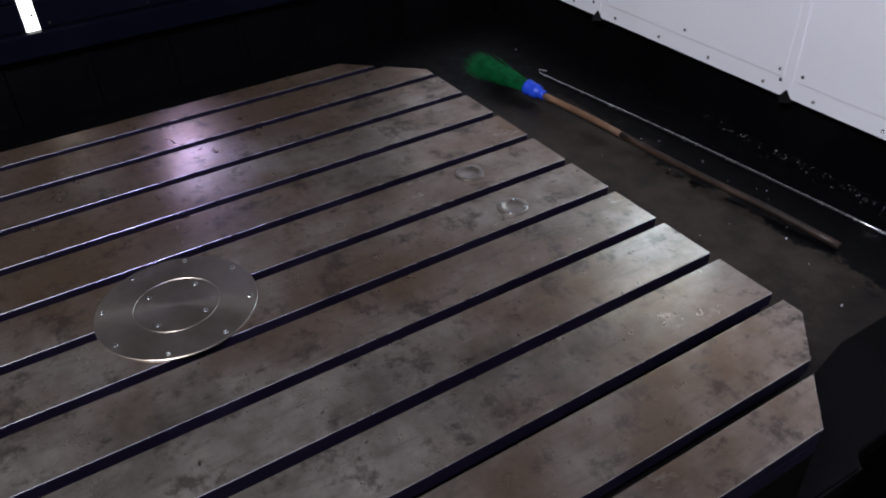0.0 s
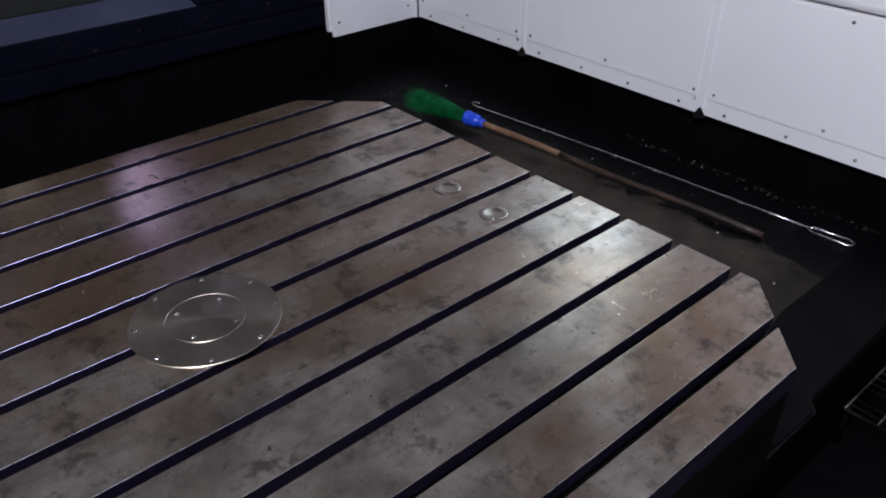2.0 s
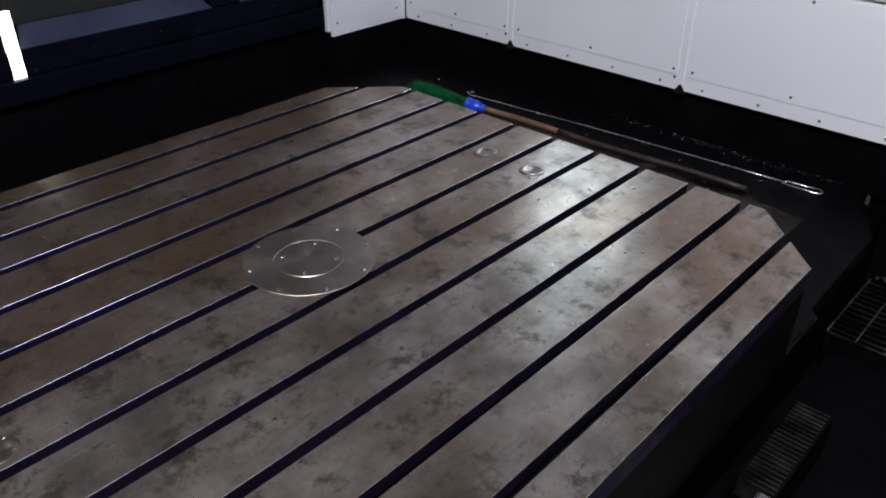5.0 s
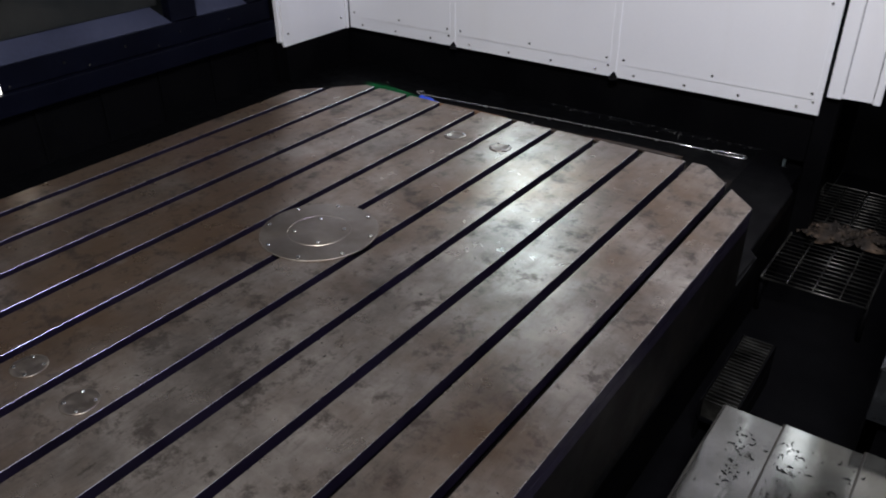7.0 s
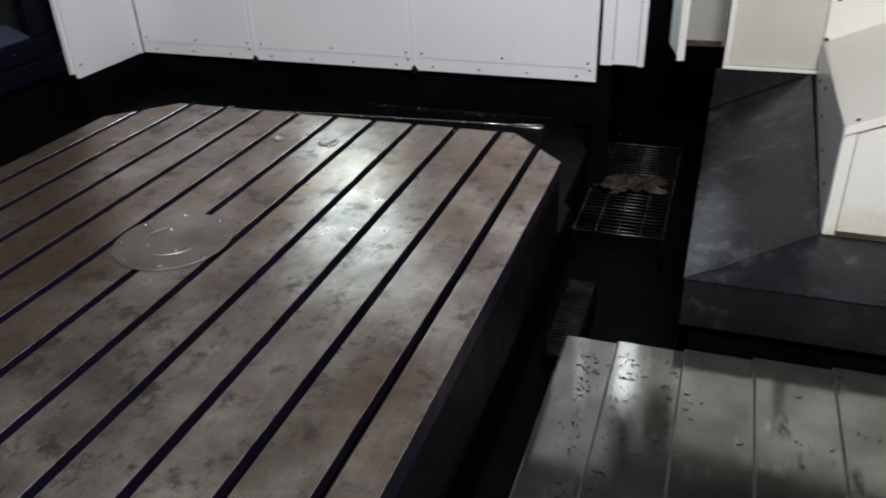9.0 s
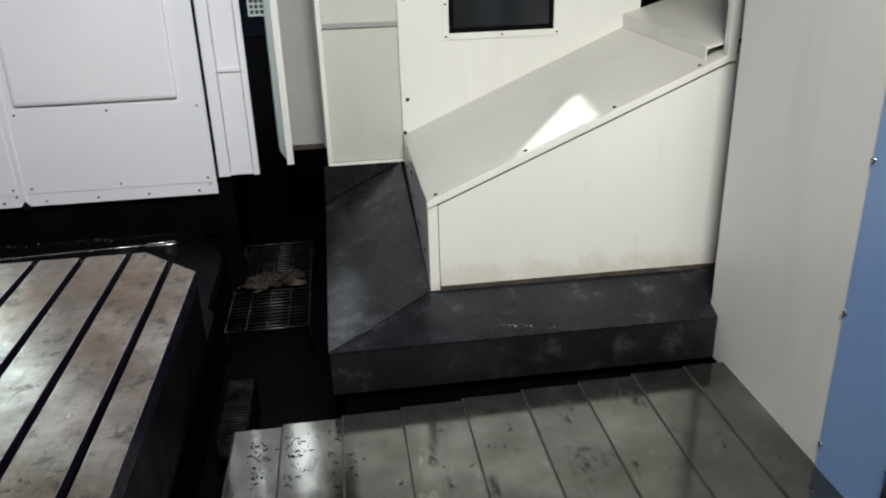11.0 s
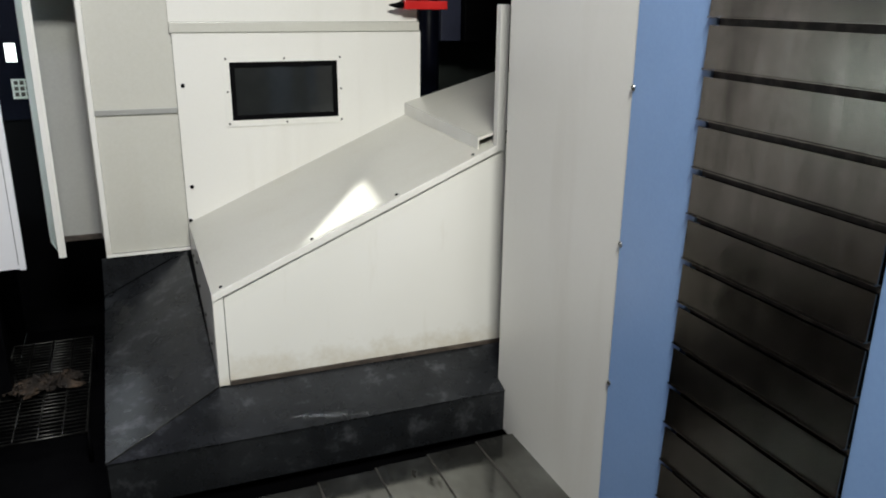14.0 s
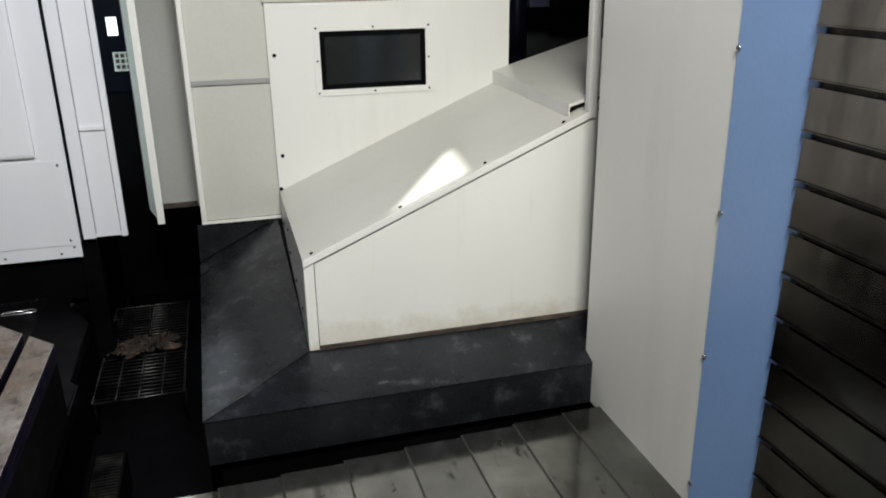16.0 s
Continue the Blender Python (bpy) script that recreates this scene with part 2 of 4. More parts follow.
# Shaded copy of the cream paint, for sheets that catch less light.
CREAM_SHADED = mat_surface("shaded_cream_paint", (0.585, 0.58, 0.525), (0.57, 0.565, 0.51), (0.60, 0.595, 0.54), (0.30, 0.36), 0.0, 1.3, 70, 0.04, streaks=0.12)
BLUE = mat_surface("light_blue_paint", (0.24, 0.385, 0.68), (0.22, 0.36, 0.64), (0.26, 0.41, 0.71), (0.3, 0.42), 0.0, 1.6, 70, 0.04)
BLACK_PAINT = mat_surface("black_paint", (0.0018, 0.0018, 0.0024), (0.001, 0.001, 0.0015), (0.003, 0.003, 0.0036), (0.45, 0.65), 0.0, 2.5, 40)
NAVY = mat_surface("dark_navy_paint", (0.0028, 0.0033, 0.0078), (0.0020, 0.0024, 0.0056), (0.004, 0.0046, 0.0105), (0.3, 0.45), 0.0, 2.5, 40)
REVEAL = mat_surface("slate_paint", (0.038, 0.043, 0.076), (0.030, 0.034, 0.060), (0.046, 0.052, 0.090), (0.35, 0.5), 0.0, 3, 50)
SKIRT = mat_skirt()
# Grey sheet paint with the shade of the recess put into its colour.
SHADE_GREY = mat_surface("shade_grey_sheet_paint", (0.36, 0.362, 0.345), (0.32, 0.322, 0.305), (0.39, 0.392, 0.375), (0.3, 0.38), 0.0, 1.4, 70, 0.04, streaks=0.15)
CREAM_STAINED = mat_stained()
LOUVER = mat_surface("dusty_cover_sheet", (0.155, 0.139, 0.118), (0.09, 0.080, 0.068), (0.22, 0.198, 0.17), (0.18, 0.27), 1.0, 7, 60, 0.04, (1, 1, 0.15))
SEAL = mat_surface("worn_rubber_seal", (0.07, 0.055, 0.045), (0.03, 0.025, 0.02), (0.16, 0.13, 0.1), (0.5, 0.7), 0.0, 14, 90)
# Grey for strips that paint the shade line beside a fold.
FOLD_SHADE = mat_surface("fold_shade_grey", (0.22, 0.225, 0.25), (0.14, 0.145, 0.16), (0.30, 0.305, 0.33), (0.5, 0.6), 0.0, 12, 80)
# Dark colour for the shadow and oily dirt along the cover laps.
LAP_SHADE = mat_surface("oily_lap_shade", (0.030, 0.028, 0.024), (0.012, 0.011, 0.010), (0.060, 0.056, 0.048), (0.4, 0.6), 0.0, 9, 60)
PAN = mat_pan()
COVER = mat_covers()
GLASS_DARK = mat_surface("tinted_glass", (0.02, 0.022, 0.022), (0.015, 0.016, 0.016), (0.03, 0.03, 0.03), (0.06, 0.12), 0.0, 2, 30, 0.03)
GREEN = mat_surface("green_bristle", (0.005, 0.10, 0.030), (0.002, 0.035, 0.010), (0.010, 0.16, 0.05), (0.35, 0.5), 0.0, 20, 90)
COLLAR_BLUE = mat_surface("blue_plastic", (0.02, 0.07, 0.62), (0.015, 0.05, 0.5), (0.03, 0.09, 0.7), (0.3, 0.4), 0.0, 12, 60, 0.05)
DARK_GREEN = mat_surface("dark_green_paint", (0.010, 0.014, 0.012), (0.007, 0.010, 0.009), (0.014, 0.019, 0.016), (0.4, 0.6), 0.0, 2.0, 40)
KEY_PLASTIC = mat_surface("pale_key_plastic", (0.75, 0.76, 0.68), (0.7, 0.7, 0.62), (0.8, 0.8, 0.74), (0.4, 0.5), 0.0, 6, 50, 0.05)
WOOD_OILY = mat_surface("oil_dark_wood", (0.020, 0.012, 0.008), (0.007, 0.005, 0.004), (0.06, 0.034, 0.02), (0.4, 0.6), 0.0, 6, 90, 0.2, (0.6, 3, 3))
WOOD = mat_surface("worn_wood", (0.14, 0.075, 0.042), (0.05, 0.028, 0.016), (0.28, 0.165, 0.09), (0.5, 0.7), 0.0, 5, 90, 0.2, (0.6, 3, 3))
WIRE = mat_surface("galvanised_wire", (0.045, 0.045, 0.042), (0.010, 0.010, 0.0095), (0.14, 0.14, 0.13), (0.3, 0.45), 0.8, 9, 60)
RAG = mat_surface("oily_rag", (0.020, 0.013, 0.008), (0.006, 0.004, 0.003), (0.10, 0.065, 0.042), (0.7, 0.9), 0.0, 12, 70)
RED = mat_surface("red_paint", (0.6, 0.02, 0.02), (0.5, 0.015, 0.015), (0.66, 0.03, 0.03), (0.3, 0.4), 0.0, 6, 50, 0.05)
HALL = mat_surface("hall_grey", (0.06, 0.06, 0.063), (0.045, 0.045, 0.05), (0.075, 0.075, 0.08), (0.7, 0.9), 0.0, 0.7, 9)
DAYLIGHT = mat_emit("daylight_backdrop", (0.80, 0.94, 0.96), 6.0)
# Bright lilac-tinged steel that paints the light glint along the slot edges.
EDGE_GLINT = mat_surface("bright_edge_glint", (0.66, 0.64, 0.70), (0.48, 0.46, 0.50), (0.74, 0.72, 0.78), (0.24, 0.32), 0.95, 5, 60, 0.05)


# ---- mesh helpers ----
def part(name, bm, material, parent=None, label=""):
    """Links a bmesh as one mesh object, under a parent if one is given."""
    me = bpy.data.meshes.new(name)
    bm.normal_update()
    bm.to_mesh(me)
    bm.free()
    me.materials.append(material)
    ob = new(name, me)
    ob.parent = parent
    if label:
        tagged(ob, label)
    return ob


def thing(name, label, category, group="", kind=""):
    return tagged(new(name), label, category, group, kind)


def setting(name, bm, material, label="", category=""):
    return tagged(part(name, bm, material), label, category, "", "structure")


def box(x0, x1, y0, y1, z0, z1, bevel=0.0, bm=None):
    """A box, bevelled when asked, into a new bmesh or into one that is given."""
    own = bmesh.new()
    bmesh.ops.create_cube(own, size=1, matrix=Matrix.Translation(((x0 + x1) / 2, (y0 + y1) / 2, (z0 + z1) / 2)) @ Matrix.Diagonal((x1 - x0, y1 - y0, z1 - z0, 1)))
    if bevel:
        bmesh.ops.bevel(own, geom=own.edges[:], offset=bevel, segments=2, profile=0.6, affect="EDGES")
    if bm is None:
        return own
    return merge(bm, own)


def merge(bm, own):
    me = bpy.data.meshes.new("scratch")
    own.to_mesh(me)
    own.free()
    bm.from_mesh(me)
    bpy.data.meshes.remove(me)
    return bm


def prism(outline, z0, z1, bevel=0.0, segments=2):
    """An upright prism over a plan outline."""
    bm = bmesh.new()
    low = bm.faces.new([bm.verts.new((x, y, z0)) for x, y in outline])
    up = bmesh.ops.extrude_face_region(bm, geom=[low])
    bmesh.ops.translate(bm, verts=[v for v in up["geom"] if isinstance(v, bmesh.types.BMVert)], vec=(0, 0, z1 - z0))
    bmesh.ops.recalc_face_normals(bm, faces=bm.faces[:])
    if bevel:
        bmesh.ops.bevel(bm, geom=bm.edges[:], offset=bevel, segments=segments, profile=0.6, affect="EDGES")
    return bm


def slab(corners, thick, bevel=0.0):
    """A sheet of some thickness behind an outline of coplanar corners (anticlockwise seen from its face)."""
    bm = bmesh.new()
    face = bm.faces.new([bm.verts.new(c) for c in corners])
    face.normal_update()
    away = -face.normal * thick
    up = bmesh.ops.extrude_face_region(bm, geom=[face])
    bmesh.ops.translate(bm, verts=[v for v in up["geom"] if isinstance(v, bmesh.types.BMVert)], vec=away)
    bmesh.ops.recalc_face_normals(bm, faces=bm.faces[:])
    if bevel:
        bmesh.ops.bevel(bm, geom=bm.edges[:], offset=bevel, segments=2, profile=0.6, affect="EDGES")
    return bm


def warped(a, b, c, d, thick, steps=14):
    """A softly twisted sheet between four corners."""
    bm = bmesh.new()
    a, b, c, d = Vector(a), Vector(b), Vector(c), Vector(d)
    rows = [[bm.verts.new(a.lerp(b, i / steps).lerp(d.lerp(c, i / steps), k / steps)) for i in range(steps + 1)] for k in range(steps + 1)]
    for low, high in zip(rows, rows[1:]):
        for i in range(steps):
            bm.faces.new((low[i], low[i + 1], high[i + 1], high[i]))
    bm.normal_update()
    bmesh.ops.solidify(bm, geom=bm.faces[:], thickness=thick)
    return bm


def holed_sheet(x0, x1, z0, z1, hx0, hx1, hz0, hz1, y0, y1):
    """One upright sheet between y0 and y1 with a square opening through it."""
    bm = bmesh.new()
    xs, zs = (x0, hx0, hx1, x1), (z0, hz0, hz1, z1)
    grid = [[bm.verts.new((x, y0, z)) for z in zs] for x in xs]
    for i in range(3):
        for k in range(3):
            if (i, k) != (1, 1):
                bm.faces.new((grid[i][k], grid[i + 1][k], grid[i + 1][k + 1], grid[i][k + 1]))
    up = bmesh.ops.extrude_face_region(bm, geom=bm.faces[:])
    bmesh.ops.translate(bm, verts=[v for v in up["geom"] if isinstance(v, bmesh.types.BMVert)], vec=(0, y1 - y0, 0))
    bmesh.ops.recalc_face_normals(bm, faces=bm.faces[:])
    return bm


def lathe(profile, steps=32, m=Matrix.Identity(4)):
    """A turned body from (radius, height) pairs."""
    bm = bmesh.new()
    rings = []
    for r, h in profile:
        rings.append([bm.verts.new(m @ Vector((r * math.cos(a), r * math.sin(a), h))) for a in (2 * math.pi * k / steps for k in range(steps))])
    for a, b in zip(rings, rings[1:]):
        for k in range(steps):
            bm.faces.new((a[k], a[(k + 1) % steps], b[(k + 1) % steps], b[k]))
    for ring in (rings[0], rings[-1]):
        bm.faces.new(ring)
    bmesh.ops.recalc_face_normals(bm, faces=bm.faces[:])
    for f in bm.faces:
        f.smooth = len(f.verts) == 4
    return bm


def tube(points, radius, steps=8, taper=1.0):
    """A round bar along a line of points."""
    bm = bmesh.new()
    pts = [Vector(p) for p in points]
    rings = []
    for n, p in enumerate(pts):
        way = (pts[min(n + 1, len(pts) - 1)] - pts[max(n - 1, 0)]).normalized()
        side = way.cross(Vector((0, 0, 1)))
        side = side.normalized() if side.length > 1e-4 else Vector((1, 0, 0))
        up = side.cross(way)
        r = radius * (1 + (taper - 1) * n / max(1, len(pts) - 1))
        rings.append([bm.verts.new(p + r * (math.cos(a) * side + math.sin(a) * up)) for a in (2 * math.pi * k / steps for k in range(steps))])
    for a, b in zip(rings, rings[1:]):
        for k in range(steps):
            bm.faces.new((a[k], a[(k + 1) % steps], b[(k + 1) % steps], b[k])).smooth = True
    bm.faces.new(rings[0])
    bm.faces.new(rings[-1])
    bmesh.ops.recalc_face_normals(bm, faces=bm.faces[:])
    return bm


def turned(axis):
    """A turn that takes +z to the given axis."""
    return Vector(axis).to_track_quat("Z", "Y").to_matrix().to_4x4()


def screw_mesh(radius, height):
    bm = lathe([(radius, 0), (radius, height * 0.45), (radius * 0.75, height * 0.85), (radius * 0.45, height), (radius * 0.42, height * 0.6)], 10)
    me = bpy.data.meshes.new("screw")
    bm.to_mesh(me)
    bm.free()
    return me


def screws(places, axis, parent, radius=0.007, height=0.005, material=None, name="screw"):
    """Screws that share one mesh, each an object under its part."""
    me = screw_mesh(radius, height)
    me.materials.append(material or STEEL)
    for p in places:
        ob = new(name, me)
        ob.parent = parent
        ob.matrix_world = Matrix.Translation(p) @ turned(axis)


# ---- hall round the machine ----
FLOOR_Z = -1.30
setting("floor", box(-7, 7, -9, 7, FLOOR_Z - 0.1, FLOOR_Z), HALL, "dark grey concrete hall floor under the machine", "floor")
setting("wall_hall_north", box(-7, 7, 7, 7.2, FLOOR_Z, 5.2), HALL, "plain dark hall wall", "wall")
setting("wall_hall_south", box(-7, 7, -9.2, -9, FLOOR_Z, 5.2), HALL, "plain dark hall wall", "wall")
setting("wall_hall_west", box(-7.2, -7, -9.2, 7.2, FLOOR_Z, 5.2), HALL, "plain dark hall wall", "wall")
setting("wall_hall_east", box(7, 7.2, -9.2, 7.2, FLOOR_Z, 5.2), HALL, "plain dark hall wall", "wall")
setting("ceiling", box(-7.2, 7.2, -9.2, 7.2, 5.2, 5.3), HALL, "plain dark hall ceiling", "ceiling")

# ---- drip pan round the table ----
PAN_Z = -0.345
pan_outline = [(-2.90, -3.2), (0.335, -3.2), (0.335, 0.03), (0.300, 0.06), (0.292, 0.72), (0.135, 1.02), (0.135, 1.148), (-2.90, 1.148)]
pan = setting("floor_pan", prism(pan_outline, PAN_Z - 0.06, PAN_Z), PAN, "black oily drip pan with dried grey coolant film", "drip pan")
part("corner_plate", prism([(0.298, 0.065), (0.290, 0.72), (0.133, 1.02), (0.133, 1.13), (0.03, 1.13), (0.03, 0.37), (0.11, 0.004), (0.325, -0.20), (0.331, 0.02)], PAN_Z + 0.004, PAN_Z + 0.008, 0.001), BLACK_PAINT, pan, "smooth blue-black corner plate")
setting("pedestal", box(-2.88, 0.24, -3.1, 1.145, FLOOR_Z, PAN_Z - 0.064), BLACK_PAINT, "black machine bed under the drip pan", "machine bed")
setting("wall_trench_side", box(0.14, 0.238, 1.205, 2.598, -0.958, -0.01), BLACK_PAINT, "black side wall of the chip trench", "wall")
setting("trench_floor", box(0.245, 2.9, -4.2, 2.6, -1.0, -0.96), BLACK_PAINT, "black oily chip trench floor", "floor")

# ---- end wall of white sheet panels ----
WALL_Y = 1.100
wall_end = setting("wall_end", box(-2.89, 0.235, WALL_Y + 0.052, WALL_Y + 0.09, PAN_Z - 0.02, -0.02), BLACK_PAINT, "black base wall under white sheet panels", "wall")
seams = [-2.752, -1.890, -0.813, 0.258]
WHITE_TOP = 1.75
WIN_X0, WIN_X1, WIN_Z0, WIN_Z1 = -1.648, -0.985, 0.636, 1.48
for x0, x1 in zip(seams, seams[1:]):
    windowed = x0 < -1.5 < x1
    if windowed:
        bm = holed_sheet(x0 + 0.004, x1 - 0.004, -0.100, WHITE_TOP, WIN_X0, WIN_X1, WIN_Z0, WIN_Z1, WALL_Y, WALL_Y + 0.012)
    else:
        bm = box(x0 + 0.004, x1 - 0.004, WALL_Y, WALL_Y + 0.012, -0.100, WHITE_TOP, 0.002)
    panel = part("panel", bm, WALL_WHITE, wall_end, "white painted sheet panel")
    part("lap_sheet", box(x0 + 0.030, x1 - 0.030, WALL_Y - 0.0035, WALL_Y - 0.0005, -0.026, 0.45, 0.001), WALL_WHITE, panel)
    # pressed upper field with sloping flanks
    if windowed:
        bm = holed_sheet(x0 + 0.10, x1 - 0.10, 0.485, 1.58, WIN_X0 - 0.03, WIN_X1 + 0.03, WIN_Z0 - 0.03, WIN_Z1 + 0.03, WALL_Y - 0.024, WALL_Y - 0.001)
        bmesh.ops.bevel(bm, geom=[e for e in bm.edges if all(v.co.y < WALL_Y - 0.02 for v in e.verts) and any(abs(v.co.z - 0.485) < 1e-4 or abs(v.co.x - x0 - 0.10) < 1e-4 or abs(v.co.x - x1 + 0.10) < 1e-4 for v in e.verts) and e.is_boundary is False and len({round(f.normal.y, 1) for f in e.link_faces}) > 1], offset=0.018, segments=3, affect="EDGES")
    else:
        bm = box(x0 + 0.065, x1 - 0.145, WALL_Y - 0.024, WALL_Y - 0.001, 0.475, 1.58, 0.018)
    part("pressed_field", bm, WALL_WHITE, panel)
    spots = [(x0 + 0.115 + 0.2825 * k, WALL_Y - 0.001, -0.072) for k in range(4) if x0 + 0.115 + 0.2825 * k < x1 - 0.03]
    spots += [(x, WALL_Y - 0.0035, 0.003) for x in (x0 + 0.05, (x0 + x1) / 2, x1 - 0.05)] + [(x, WALL_Y - 0.0035, 0.425) for x in (x0 + 0.05, (x0 + x1) / 2, x1 - 0.05)]
    spots += [(x1 - 0.040, WALL_Y - 0.001, -0.038)]
    screws(spots, (0, -1, 0), panel, 0.0075, 0.006)
for x in seams[1:3]:
    part("seam_flange", box(x - 0.012, x + 0.012, WALL_Y - 0.006, WALL_Y - 0.001, -0.075, 1.6, 0.002), WALL_WHITE, wall_end)
    bm = bmesh.new()
    bmesh.ops.create_cone(bm, cap_ends=True, segments=4, radius1=0.034, radius2=0.004, depth=0.04, matrix=Matrix.Translation((x, WALL_Y - 0.008, -0.088)))
    part("seam_foot", bm, BLACK_PAINT, wall_end)
window_end = setting("window_1", box(WIN_X0 + 0.03, WIN_X1 - 0.03, WALL_Y + 0.014, WALL_Y + 0.018, WIN_Z0 + 0.03, WIN_Z1 - 0.03), mat_glass("clear_glass", (0.95, 0.97, 1.0)), "clear window pane in the white end wall", "window")
window_end.visible_shadow = False
bm = bmesh.new()
for a in ((WIN_X0, WIN_X1, WIN_Z0, WIN_Z0 + 0.03), (WIN_X0, WIN_X1, WIN_Z1 - 0.03, WIN_Z1), (WIN_X0, WIN_X0 + 0.03, WIN_Z0 + 0.03, WIN_Z1 - 0.03), (WIN_X1 - 0.03, WIN_X1, WIN_Z0 + 0.03, WIN_Z1 - 0.03)):
    box(a[0], a[1], WALL_Y - 0.006, WALL_Y + 0.02, a[2], a[3], 0, bm)
part("gasket", bm, BLACK_PAINT, window_end, "black rubber window gasket")
bm = bmesh.new()
for a in ((WIN_X0 - 0.035, WIN_X1 + 0.035, WIN_Z0 - 0.034, WIN_Z0 - 0.001), (WIN_X0 - 0.035, WIN_X1 + 0.035, WIN_Z1 + 0.001, WIN_Z1 + 0.034), (WIN_X0 - 0.035, WIN_X0 - 0.001, WIN_Z0, WIN_Z1), (WIN_X1 + 0.001, WIN_X1 + 0.035, WIN_Z0, WIN_Z1)):
    box(a[0], a[1], WALL_Y - 0.034, WALL_Y - 0.0245, a[2], a[3], 0.002, bm)
white_frame = part("window_frame", bm, WALL_WHITE, window_end, "white screwed window frame")
screws([(x, WALL_Y - 0.034, WIN_Z0 - 0.018) for x in (WIN_X0 - 0.018, (WIN_X0 + WIN_X1) / 2, WIN_X1 + 0.018)], (0, -1, 0), white_frame, 0.006, 0.004)
setting("backdrop_window", box(-2.1, -0.5, 1.66, 1.68, 0.3, 1.95), DAYLIGHT, "bright hall daylight outside the window", "backdrop")
# folded edge panel beside the opening
edge_panel = setting("trim_edge_panel", box(0.285, 0.506, WALL_Y - 0.004, WALL_Y + 0.008, 0.006, WHITE_TOP, 0.002), WALL_WHITE, "white folded edge panel of the end wall", "panel")
part("fold", box(0.276, 0.340, WALL_Y - 0.022, WALL_Y - 0.005, 0.004, WHITE_TOP, 0.004), WALL_WHITE, edge_panel)
part("fold", box(0.474, 0.506, WALL_Y - 0.022, WALL_Y - 0.005, 0.004, WHITE_TOP, 0.004), WALL_WHITE, edge_panel)
# thin grey strips in place of the shade along both folds
for x in (0.3405, 0.4690):
    part("fold_shade_line", box(x, x + 0.0045, WALL_Y - 0.0065, WALL_Y - 0.0045, 0.03, WHITE_TOP), FOLD_SHADE, edge_panel, "grey line painting the shade beside the fold")
part("cross_fold", box(0.3455, 0.4685, WALL_Y - 0.016, WALL_Y - 0.005, 0.60, 0.622, 0.003), WALL_WHITE, edge_panel)
setting("trim_wall_post", box(0.240, 0.335, WALL_Y + 0.02, WALL_Y + 0.12, FLOOR_Z, -0.01, 0.004), BLACK_PAINT, "black post under the folded edge panel", "post")
setting("wall_end_top", box(-2.89, 0.51, WALL_Y, WALL_Y + 0.05, WHITE_TOP + 0.004, 2.6), BLACK_PAINT, "dark upper enclosure wall", "wall")

# ---- left side wall ----
LX = -2.87
wall_left = setting("wall_left", box(LX - 0.08, LX - 0.004, -4.6, 1.12, PAN_Z - 0.02, -0.046), BLACK_PAINT, "black lower wall of the enclosure", "wall")
for k in range(12):
    part("rib", box(LX - 0.004, LX + 0.006, -3.6 + 0.36 * k, -3.57 + 0.36 * k, PAN_Z, -0.05, 0.002), BLACK_PAINT, wall_left)
part("sill_rail", box(LX - 0.06, LX + 0.05, -4.6, 0.495, -0.042, 0.062, 0.006), NAVY, wall_left, "navy sill rail")
part("frame_rail", box(LX - 0.06, LX + 0.012, -4.6, 0.495, 0.066, 0.183, 0.004), NAVY, wall_left, "navy bolted frame rail")
spans = [(-3.9, -2.45), (-2.25, -1.36), (-1.205, -0.215), (-0.040, 0.33)]
for a, b in spans:
    part("reveal", slab([(LX + 0.008, a, 0.187), (LX + 0.008, b, 0.187), (LX - 0.10, b - 0.05, 0.265), (LX - 0.10, a + 0.05, 0.265)], 0.006), REVEAL, wall_left, "slate sloping window reveal")
    part("window_pane", box(LX - 0.11, LX - 0.104, a, b, 0.268, 1.5), GLASS_DARK, wall_left, "dark enclosure window pane")
for a, b in ((-4.6, -3.9), (-2.45, -2.25), (-1.36, -1.27), (-0.215, -0.040), (0.33, 0.495)):
    part("mullion", box(LX - 0.06, LX + 0.008, a, b, 0.187, 1.9, 0.006), NAVY, wall_left)
part("top_rail", box(LX - 0.06, LX + 0.008, -4.6, 0.495, 1.5, 2.6), NAVY, wall_left)
bolts = [(LX + 0.012, -3.685 + 0.42 * k, 0.083) for k in range(10)] + [(LX + 0.012, -3.672 + 0.3495 * k, 0.128) for k in range(12)]
screws(bolts, (1, 0, 0), wall_left, 0.0065, 0.005, WIRE, name="bolt")
setting("trim_light_gap", box(LX + 0.002, LX + 0.014, -1.265, -1.209, 0.045, 0.36), mat_emit("gap_glow", (1.0, 0.97, 0.86), 3.0), "bright daylight gap between two dark frames", "gap")
left_panel = setting("panel_left", box(-2.796, -2.776, 0.512, 1.093, -0.108, 1.75, 0.004), WALL_WHITE, "white sheet panel standing in the corner", "panel")
part("front_fold", box(-2.826, -2.797, 0.495, 0.53, -0.08, 1.75, 0.004), WALL_WHITE, left_panel)
part("corner_fill", box(-2.775, -2.753, 1.075, 1.095, -0.104, 1.75, 0.003), WALL_WHITE, left_panel)
screws([(-2.775, 0.55, -0.03), (-2.775, 0.55, 0.4), (-2.775, 1.04, -0.03)], (1, 0, 0), left_panel)
setting("wall_left_corner", box(-2.868, -2.83, 0.50, 1.11, PAN_Z, 2.6), BLACK_PAINT, "black corner filler behind the white panel", "wall")
